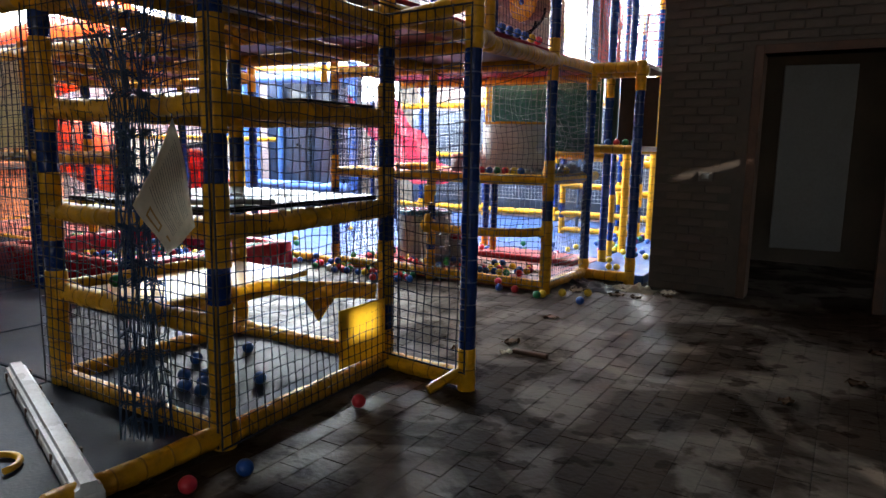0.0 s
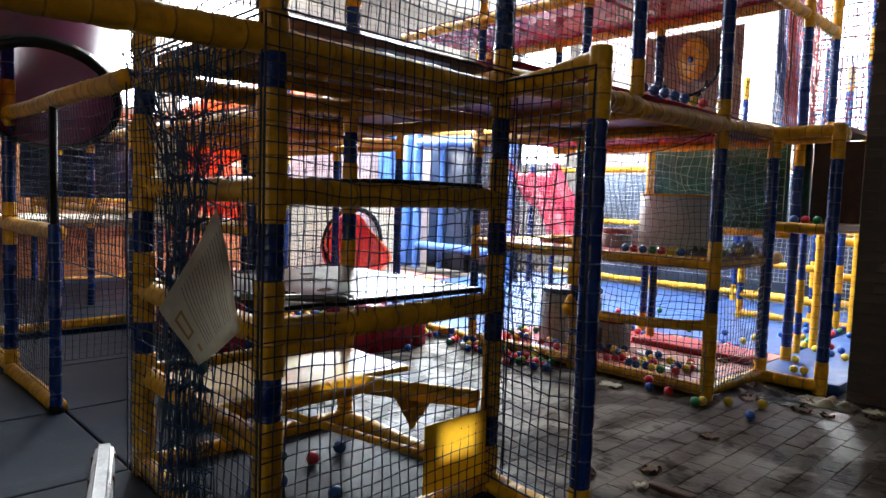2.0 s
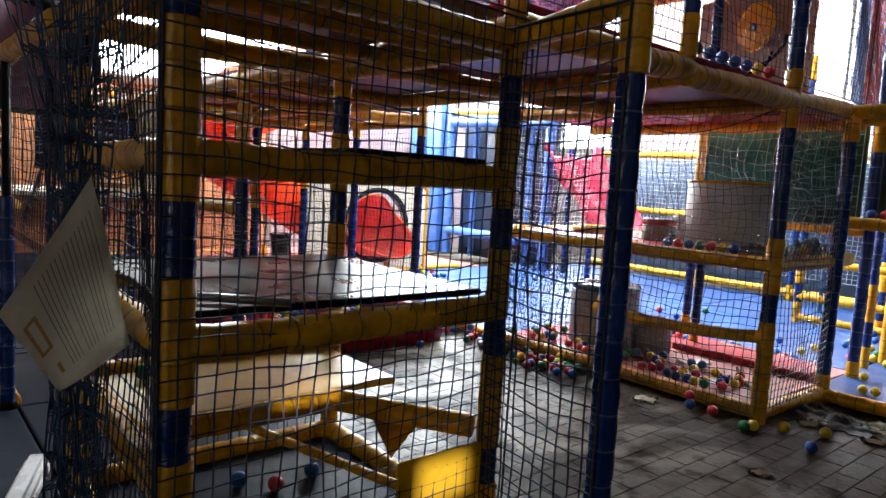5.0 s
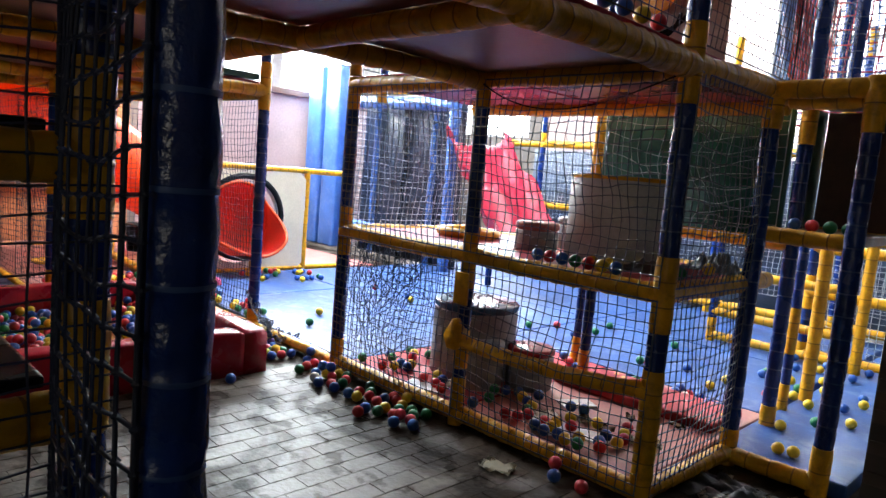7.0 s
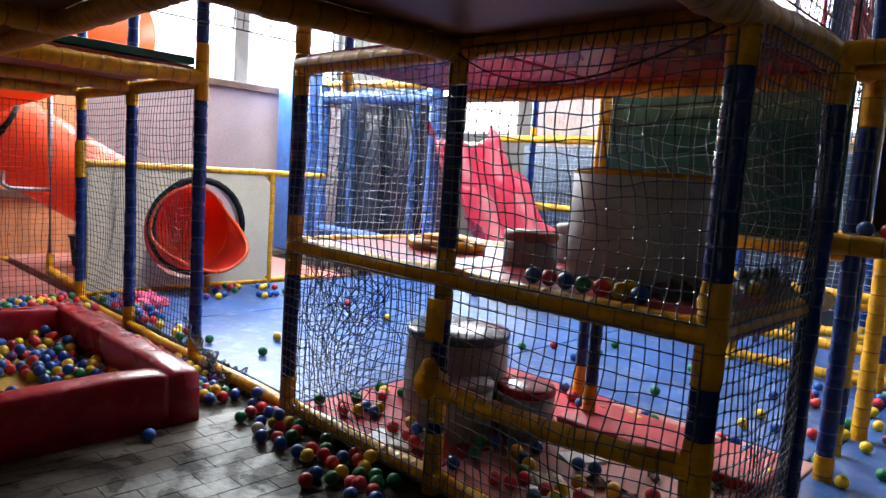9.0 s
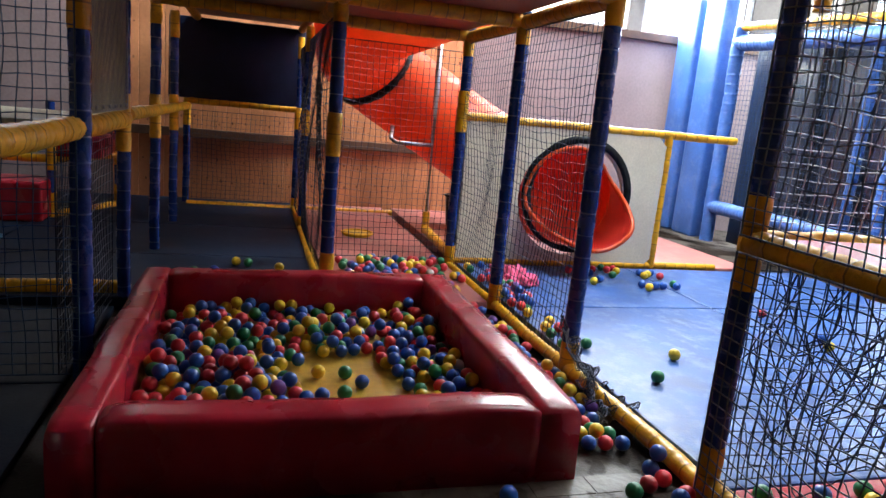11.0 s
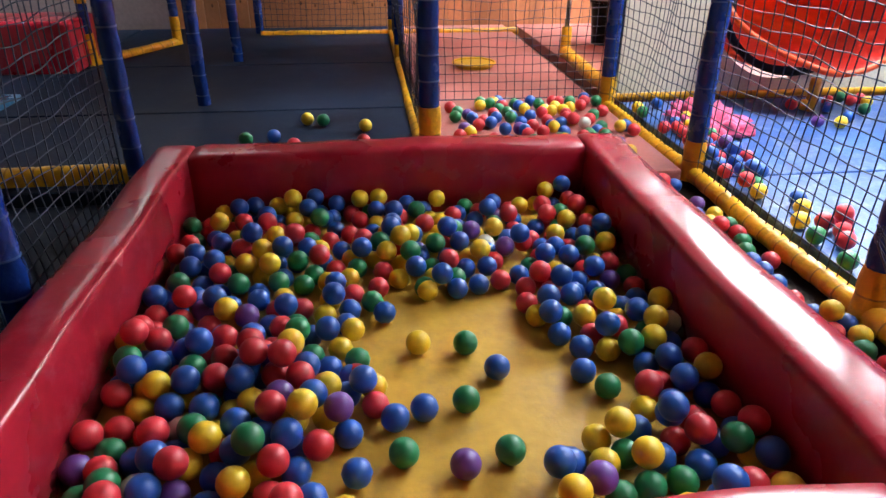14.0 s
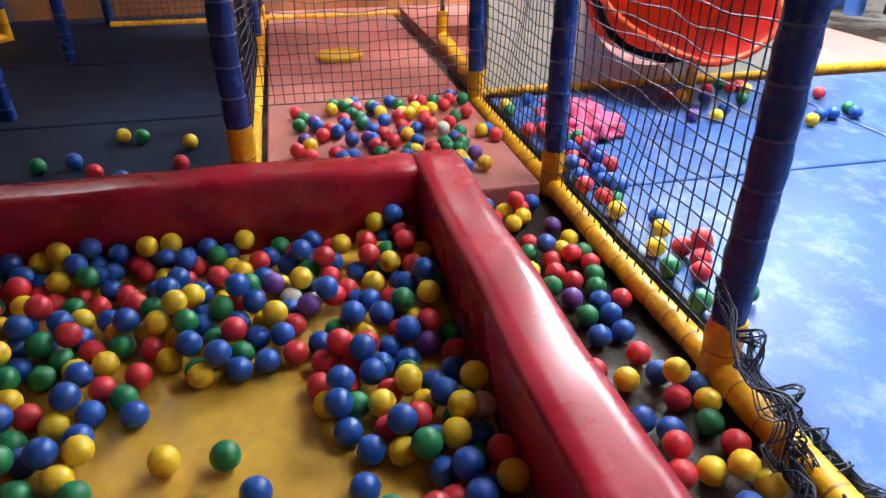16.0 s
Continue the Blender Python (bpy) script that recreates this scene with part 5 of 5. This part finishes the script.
M_TARP = mat("dark_grey_tarpaulin", (0.14, 0.145, 0.155), 0.35, var=0.4, scale=9, bump=0.3, bscale=30)
crumpled("crumpled_sheet", -2.42, 5.68, 1.0, 0.36, 0.3, 0.14, 2.0, M_TARP, "crumpled dark grey plastic sheet on the red platform")
crumpled("crumpled_sheet", -2.3, 6.2, 1.0, 0.3, 0.26, 0.3, 7.0, M_TARP, "heaped grey plastic sheet on the red platform")
crumpled("crumpled_sheet", -1.86, 5.72, 0.0, 0.5, 0.4, 0.2, 5.0, M_TARP, "heap of dark plastic sheeting by the gate")
crumpled("crumpled_sheet", -1.5, 5.82, 0.0, 0.36, 0.26, 0.16, 9.0, M_PAPER, "crumpled dirty white paper heap by the gate")

# ---- small things by the tower ----
lf = empty("light_fitting", "long white fluorescent light fitting lying on the floor", "lamp")
part("housing", box(-0.79, -0.07, 0, 0.79, 0.07, 0.035, 0.008), M_WHITE, lf, "grey-white housing")
bm = bmesh.new()
loft(bm, [[Vector((x, y, z)) for y, z in ((-0.062, 0.036), (-0.058, 0.055), (-0.04, 0.062), (-0.034, 0.078), (0.034, 0.078), (0.04, 0.062), (0.058, 0.055), (0.062, 0.036))] for x in (-0.785, -0.4, 0.0, 0.4, 0.785)])
part("diffuser", bm, M_WHITE, lf, "stepped milky diffuser", smooth=False)
for x in (-0.7, -0.42, -0.14, 0.14, 0.42, 0.7):
    for y in (-0.076, 0.064):
        part("clip", box(x - 0.01, y, 0.012, x + 0.01, y + 0.012, 0.052, 0.003), M_DKWOOD, lf, "small brown clip", smooth=False)
lf.matrix_basis = pose(-2.76, 1.39, 0.03, 0, 0, -19.1) @ Matrix.Diagonal((1, 0.72, 1, 1))

nt = empty("paper_notice", "creased white paper notice with grey print hanging crooked on the net", "notice")
bm = bmesh.new()
quad = [Vector((-2.02, 1.52, 1.32)), Vector((-2.0, 1.34, 1.02)), Vector((-2.0, 1.45, 0.84)), Vector((-2.02, 1.61, 0.92))]


def on_paper(a, b):
    p = quad[0].lerp(quad[3], a).lerp(quad[1].lerp(quad[2], a), b)
    return p + Vector((0.012 * math.sin(5 * a + 4 * b) + 0.01 * a * b, 0, 0))


vs = [[bm.verts.new(on_paper(i / 10, j / 10)) for i in range(11)] for j in range(11)]
for j in range(10):
    for i in range(10):
        bm.faces.new((vs[j][i], vs[j][i + 1], vs[j + 1][i + 1], vs[j + 1][i]))
bmesh.ops.solidify(bm, geom=bm.faces[:], thickness=0.0015)
part("sheet", bm, M_PAPER, nt)
for row in range(15):
    bm = bmesh.new()
    b0 = 0.1 + 0.043 * row
    a1 = 0.85 if row % 5 else 0.5
    loft(bm, [[on_paper(0.12 + (a1 - 0.12) * t / 6, b0 + w) + Vector((0.003, 0, 0)) for w in (0, 0.008)] for t in range(7)], close=False, caps=False)
    part("printed_line", bm, M_INK, nt, "line of small grey print")

bm = bmesh.new()
for a0, a1, s0, s1 in ((0.3, 0.62, 0.8, 0.83), (0.3, 0.33, 0.8, 0.92), (0.59, 0.62, 0.8, 0.92), (0.3, 0.62, 0.9, 0.93), (0.75, 0.85, 0.82, 0.86)):
    loft(bm, [[on_paper(a0 + (a1 - a0) * t / 4, s) + Vector((0.0035, 0, 0)) for s in (s0, s1)] for t in range(5)], close=False, caps=False)
part("drawing", bm, mat("ochre_print", (0.5, 0.3, 0.1), 0.8, bump=0), nt, "faint ochre drawing at the foot")
ys = thing("yellow_sheet", box(-2.045, 2.45, 0.12, -2.037, 2.83, 0.42, 0.003), M_CARD, "bright yellow plastic sheet tied to the tower net", "sheet", smooth=False)
thing("dark_stick", box(-1.6, 3.54, 0, -1.38, 3.58, 0.025, 0.006), M_DKWOOD, "short dark wooden offcut on the paving", "offcut")
for x, y, a in ((-2.72, 4.99, 0.3), (-1.9, 5.6, 1.1), (-1.75, 5.75, 2.0), (-2.35, 5.75, 0.6), (-1.2, 5.85, 0.9), (-5.1, 5.15, 0.4), (-3.6, 5.55, 1.4), (-2.9, 5.6, 2.4)):
    bm = bmesh.new()
    g = [[bm.verts.new((0.16 * (i / 5 - 0.5), 0.12 * (j / 5 - 0.5), 0.015 + 0.014 * math.sin(i * 1.7 + j * 2.3 + a * 5))) for i in range(6)] for j in range(6)]
    for j in range(5):
        for i in range(5):
            bm.faces.new((g[j][i], g[j][i + 1], g[j + 1][i + 1], g[j + 1][i]))
    bmesh.ops.solidify(bm, geom=bm.faces[:], thickness=0.002)
    s = thing("paper_scrap", bm, M_PAPER, "crumpled dirty white paper scrap on the floor", "litter", "litter on the floor")
    s.matrix_basis = pose(x, y, MAT if y > YD and x < -2.15 else 0.0, 0, 0, math.degrees(a))

M_BROWN = mat("brown_scrap", (0.16, 0.09, 0.05), 0.8, var=0.3, scale=9, bump=0.2)
rl = random.Random(11)
spots = [(rl.uniform(-2.05, -1.1), rl.uniform(5.5, 5.98), 0.0) for _ in range(16)] + [(rl.uniform(-4.2, -2.3), rl.uniform(5.4, 6.3), MAT) for _ in range(9)] + [(rl.uniform(-1.9, 0.4), rl.uniform(2.9, 5.4), 0.0) for _ in range(9)]
for x, y, z in spots:
    bm = bmesh.new()
    s1, s2, a = rl.uniform(0.03, 0.09), rl.uniform(0.02, 0.06), rl.uniform(0, 6)
    g = [[bm.verts.new((s1 * (i / 2 - 1) * (1 - 0.3 * abs(j / 2 - 1)), s2 * (j / 2 - 1), 0.012 + 0.012 * math.sin(i * 1.9 + j * 1.3 + a))) for i in range(5)] for j in range(5)]
    for j in range(4):
        for i in range(4):
            bm.faces.new((g[j][i], g[j][i + 1], g[j + 1][i + 1], g[j + 1][i]))
    bmesh.ops.solidify(bm, geom=bm.faces[:], thickness=0.002)
    pale = rl.random() < 0.4
    s = thing("litter_scrap", bm, M_PAPER if pale else M_BROWN, "curled pale paper scrap on the floor" if pale else "curled brown scrap of litter on the floor", "litter", "litter on the floor")
    s.matrix_basis = pose(x, y, z, 0, 0, math.degrees(a))
dish = empty("yellow_dish", "shallow yellow plastic dish on the red mat", "dish")
part("bowl", cyl(0.13, 0.15, MAT, MAT + 0.025, -8.9, 4.6, 28, 0.004), M_CARD, dish)
part("rim", pipe([(-8.9 + 0.15 * math.cos(a), 4.6 + 0.15 * math.sin(a), MAT + 0.03) for a in [k * math.pi / 14 for k in range(29)]], 0.008), M_CARD, dish)

# ---- balls ----
BRAD = 0.033
ball_meshes = {}
for cn, m in BALLS.items():
    bm = bmesh.new()
    bmesh.ops.create_icosphere(bm, subdivisions=3, radius=BRAD)
    ball_meshes[cn] = mesh_of("ball_" + cn, bm, m)
COLS = ["blue"] * 34 + ["red"] * 26 + ["yellow"] * 22 + ["green"] * 15 + ["purple"] * 2 + ["white"]
rb_ = random.Random(7)


def ball(x, y, z, group, where, cn=""):
    cn = cn or rb_.choice(COLS)
    ob = new("play_ball", ball_meshes[cn])
    ob.matrix_basis = pose(x, y, z, rb_.uniform(0, 360), rb_.uniform(0, 360), 0)
    return tagged(ob, "%s plastic play ball %s" % (cn, where), "ball", group)


class Heap:
    """Balls dropped one by one that roll to the lowest rest near by."""

    def __init__(self, floor_z, hill=None):
        self.p, self.floor, self.hill = np.zeros((0, 3)), floor_z, hill

    def rest(self, x, y):
        z = self.floor + BRAD
        if len(self.p):
            d2 = (self.p[:, 0] - x) ** 2 + (self.p[:, 1] - y) ** 2
            k = d2 < (2 * BRAD) ** 2
            if k.any():
                z = max(z, float((self.p[k, 2] + np.sqrt((2 * BRAD) ** 2 - d2[k])).max()))
        return z

    def drop(self, x, y, inside):
        best = (self.rest(x, y) + (self.hill(x, y) if self.hill else 0), x, y)
        step = BRAD
        for _ in range(26):
            a = rb_.uniform(0, 6.283)
            nx, ny = best[1] + step * math.cos(a), best[2] + step * math.sin(a)
            if inside(nx, ny):
                c = self.rest(nx, ny) + (self.hill(nx, ny) if self.hill else 0)
                if c < best[0]:
                    best = (c, nx, ny)
                    continue
            step *= 0.88
        q = (best[1], best[2], self.rest(best[1], best[2]))
        self.p = np.vstack([self.p, q])
        return q


IX0, IX1, IY0, IY1 = PX0 + PT + BRAD, PX1 - PT - BRAD, PYI + BRAD, PY1 - PT - BRAD
BARE = ((-5.42, 4.06, 0.4, 0.27), (-5.1, 3.98, 0.36, 0.2))


def bare(x, y):
    return max(0.06 * max(0.0, 1 - ((x - cx) / rx) ** 2 - ((y - cy) / ry) ** 2) for cx, cy, rx, ry in BARE)


heap = Heap(0.035, bare)
pit_balls = []
for _ in range(530):
    while True:
        x, y = rb_.uniform(IX0, IX1), rb_.uniform(IY0, IY1)
        if bare(x, y) == 0:
            break
    pit_balls.append(heap.drop(x, y, lambda a, b: IX0 < a < IX1 and IY0 < b < IY1))
for x, y, cn in ((-5.53, 4.06, "green"), (-5.417, 4.124, "blue"), (-5.303, 4.03, "green"), (-5.284, 3.93, "blue"), (-5.257, 3.862, "blue"), (-5.13, 4.1, "green"), (-5.146, 3.875, "green"), (-5.1, 4.0, "purple"), (-5.416, 3.774, "red"), (-5.544, 3.936, "yellow"), (-5.83, 3.98, "green")):
    ball(x, y, 0.035 + BRAD, "balls in the pit", "on the bare base of the pit", cn)
stuff_v, stuff_f, stuff_m = [], [], []
bm = bmesh.new()
bmesh.ops.create_icosphere(bm, subdivisions=2, radius=BRAD)
ico_v, ico_f = [tuple(v.co) for v in bm.verts], [tuple(v.index for v in f.verts) for f in bm.faces]
bm.free()
CN = list(BALLS)


def loose_ball(x, y, z):
    """A ball of the joined heap."""
    b = len(stuff_v)
    stuff_v.extend((vx + x, vy + y, vz + z) for vx, vy, vz in ico_v)
    stuff_f.extend(tuple(i + b for i in f) for f in ico_f)
    stuff_m.extend([CN.index(rb_.choice(COLS))] * len(ico_f))


pit_balls.sort(key=lambda q: -q[2] - 0.02 * q[0])
for i, q in enumerate(pit_balls):
    if i < 190:
        ball(*q, "balls in the pit", "in the ball pit")
    else:
        loose_ball(*q)


def scatter(n, x0, x1, y0, y1, z, where, keep=None, far=False):
    h = Heap(z)
    for _ in range(n):
        x, y = rb_.uniform(x0, x1), rb_.uniform(y0, y1)
        if keep and not keep(x, y):
            continue
        q = h.drop(x, y, lambda a, b: x0 < a < x1 and y0 < b < y1 and (not keep or keep(a, b)))
        if far:
            loose_ball(*q)
        else:
            ball(*q, "scattered balls", where)


scatter(44, -4.62, -3.3, 4.9, 5.17, 0.0, "on the paving")
scatter(5, -2.5, -1.7, 5.0, 5.15, 0.0, "on the paving")
scatter(60, -4.3, -2.3, 5.35, 5.85, MAT, "on the red mat behind the net", lambda x, y: (x + 3.74) ** 2 + (y - 5.88) ** 2 > 0.11)
scatter(16, -3.6, -2.3, 6.55, 6.85, MAT, "on the mat under the platform")
scatter(40, -7.8, -6.8, 4.25, 5.1, MAT, "on the red mat behind the pit", far=True)
scatter(45, -7.7, -5.7, 5.3, 5.5, MAT, "along the net on the blue mat", far=True)
scatter(24, -7.7, -7.0, 6.0, 7.1, MAT, "before the slide exit", far=True)
scatter(75, -6.65, -4.75, 4.88, 5.17, 0.0, "between the pit and the net", far=True)
scatter(60, -7.85, -6.8, 4.3, 5.15, MAT, "on the red mat behind the pit", far=True)
scatter(9, -7.6, -6.85, 3.2, 4.0, MAT, "on the dark mat")
scatter(50, -2.6, -1.7, 6.2, 8.8, MAT, "in the far bay", far=True)
scatter(14, -6.5, -2.4, 7.0, 8.2, MAT, "on the blue mat")
for i, cn in enumerate(("blue", "red", "blue", "green", "red", "yellow", "blue")):
    ball(-2.87 + 0.078 * i, YD + 0.1, 1.0 + BRAD, "balls on the platform edge", "on the platform edge", cn)
for x, y, cn in ((-2.58, 5.41, "yellow"), (-2.5, 5.44, "yellow"), (-2.2, 5.42, "yellow"), (-2.19, 5.56, "green"), (-2.22, 5.95, "yellow")):
    ball(x, y, 1.0 + BRAD, "balls on the platform edge", "on the platform", cn)
for i in range(4):
    ball(-1.95 + 0.085 * i, 6.3, 1.27 + BRAD, "balls on the shelf", "on the box shelf")
for i in range(7):
    ball(C[0] - 0.03, 4.2 + 0.13 * i, DECK + 0.045 + BRAD, "balls on the deck edge", "on the upper deck edge")
for x, y in ((-5.6, 5.9), (-5.3, 5.6)):
    ball(x, y, (MAT if y > 5 else 0.03) + BRAD, "scattered balls", "on the mat")
for x, y, cn in ((-2.84, 2.59, "blue"), (-2.4, 2.26, "blue"), (-2.92, 2.29, "blue"), (-2.66, 2.14, "blue"), (-2.58, 2.06, "blue"), (-2.5, 1.98, "blue"), (-2.62, 1.98, "blue"), (-2.75, 2.08, "blue"), (-2.8, 2.4, "red"), (-2.14, 2.8, "blue")):
    ball(x, y, 0.03 + BRAD, "scattered balls", "on the mat inside the tower", cn)
for x, y, cn in ((-1.85, 1.39, "red"), (-1.78, 1.59, "blue"), (-1.84, 2.35, "red"), (-4.5, 4.5, "blue"), (-4.4, 3.5, "blue"), (-3.63, 4.83, "red"), (-2.05, 5.08, "yellow"), (-1.93, 5.22, "yellow"), (-1.75, 5.35, "yellow")):
    ball(x, y, BRAD, "scattered balls", "on the paving", cn)
ball(-3.08, 1.95, 0.5 + BRAD, "scattered balls", "on the yellow step plate", "green")

me = bpy.data.meshes.new("play_balls")
me.from_pydata(stuff_v, [], stuff_f)
for m in BALLS.values():
    me.materials.append(m)
me.polygons.foreach_set("material_index", stuff_m)
me.polygons.foreach_set("use_smooth", [True] * len(stuff_f))
tagged(new("play_balls", me), "heap of blue, red, yellow and green plastic play balls", "balls", "", "stuff")

# ---- paving ----
PL, PW = 0.12, 0.24
paver_bm = box(-PL / 2 + 0.0018, -PW / 2 + 0.0018, -0.05, PL / 2 - 0.0018, PW / 2 - 0.0018, 0.0, 0.0015, 1)
paver_me = mesh_of("paver", paver_bm, M_PAVER, False)
rp = random.Random(3)
rest_v, rest_f = [], []
tv = [tuple(v.co) for v in paver_me.vertices]
tf = [tuple(p.vertices) for p in paver_me.polygons]
count = 0
row = 0
x = -4.58
while x < 3.5:
    y = -1.5 + (PW / 2 if row % 2 else 0)
    while y < 6.05:
        z = rp.uniform(-0.0012, 0.0008)
        if not (x < -2.16 and y < 2.8) and not (x < -2.2 and y > 5.15):
            if -3.9 < x < -1.0 and 2.7 < y < 5.1 and count < 300:
                ob = new("paver", paver_me)
                ob.parent = ground
                ob.matrix_basis = pose(x, y, z, rp.uniform(-0.3, 0.3), rp.uniform(-0.3, 0.3), rp.uniform(-0.4, 0.4))
                count += 1
            else:
                b = len(rest_v)
                rest_v += [(vx + x, vy + y, vz + z) for vx, vy, vz in tv]
                rest_f += [tuple(i + b for i in f) for f in tf]
        y += PW
    x += PL
    row += 1
me = bpy.data.meshes.new("pavers")
me.from_pydata(rest_v, [], rest_f)
me.materials.append(M_PAVER)
rest = new("pavers", me)
rest.parent = ground
tagged(rest, "worn grey-brown stone pavers", kind="stuff")

# brick facing of the dark wall
brick_me = mesh_of("brick", box(-0.103, -0.012, -0.031, 0.103, 0.0, 0.031, 0.003, 1), M_BRICK, False)
bv = [tuple(v.co) for v in brick_me.vertices]
bf = [tuple(p.vertices) for p in brick_me.polygons]
facing = bpy.data.objects["wall_east_room"]
rk = random.Random(5)
rv, rf, laid = [], [], 0
for course in range(44):
    z = 0.04 + 0.073 * course
    x = -1.32 + (0.108 if course % 2 else 0)
    while x < 3.45:
        clear = z > 2.13 or x + 0.105 < DX0 - 0.072 or x - 0.105 > DX1 + 0.072
        if clear and not (0.93 < z < 1.11 and -1.2 < x < -0.82):
            y = 6.069 + rk.uniform(-0.002, 0.001)
            if laid < 280 and x < 0.2:
                ob = new("brick", brick_me)
                ob.parent = facing
                ob.matrix_basis = pose(x, y, z, 0, rk.uniform(-0.4, 0.4), 0)
                laid += 1
            else:
                b = len(rv)
                rv += [(vx + x, vy + y, vz + z) for vx, vy, vz in bv]
                rf += [tuple(i + b for i in f) for f in bf]
        x += 0.216
me = bpy.data.meshes.new("bricks")
me.from_pydata(rv, [], rf)
me.materials.append(M_BRICK)
more = new("bricks", me)
more.parent = facing
tagged(more, "dark brown bricks", kind="stuff")
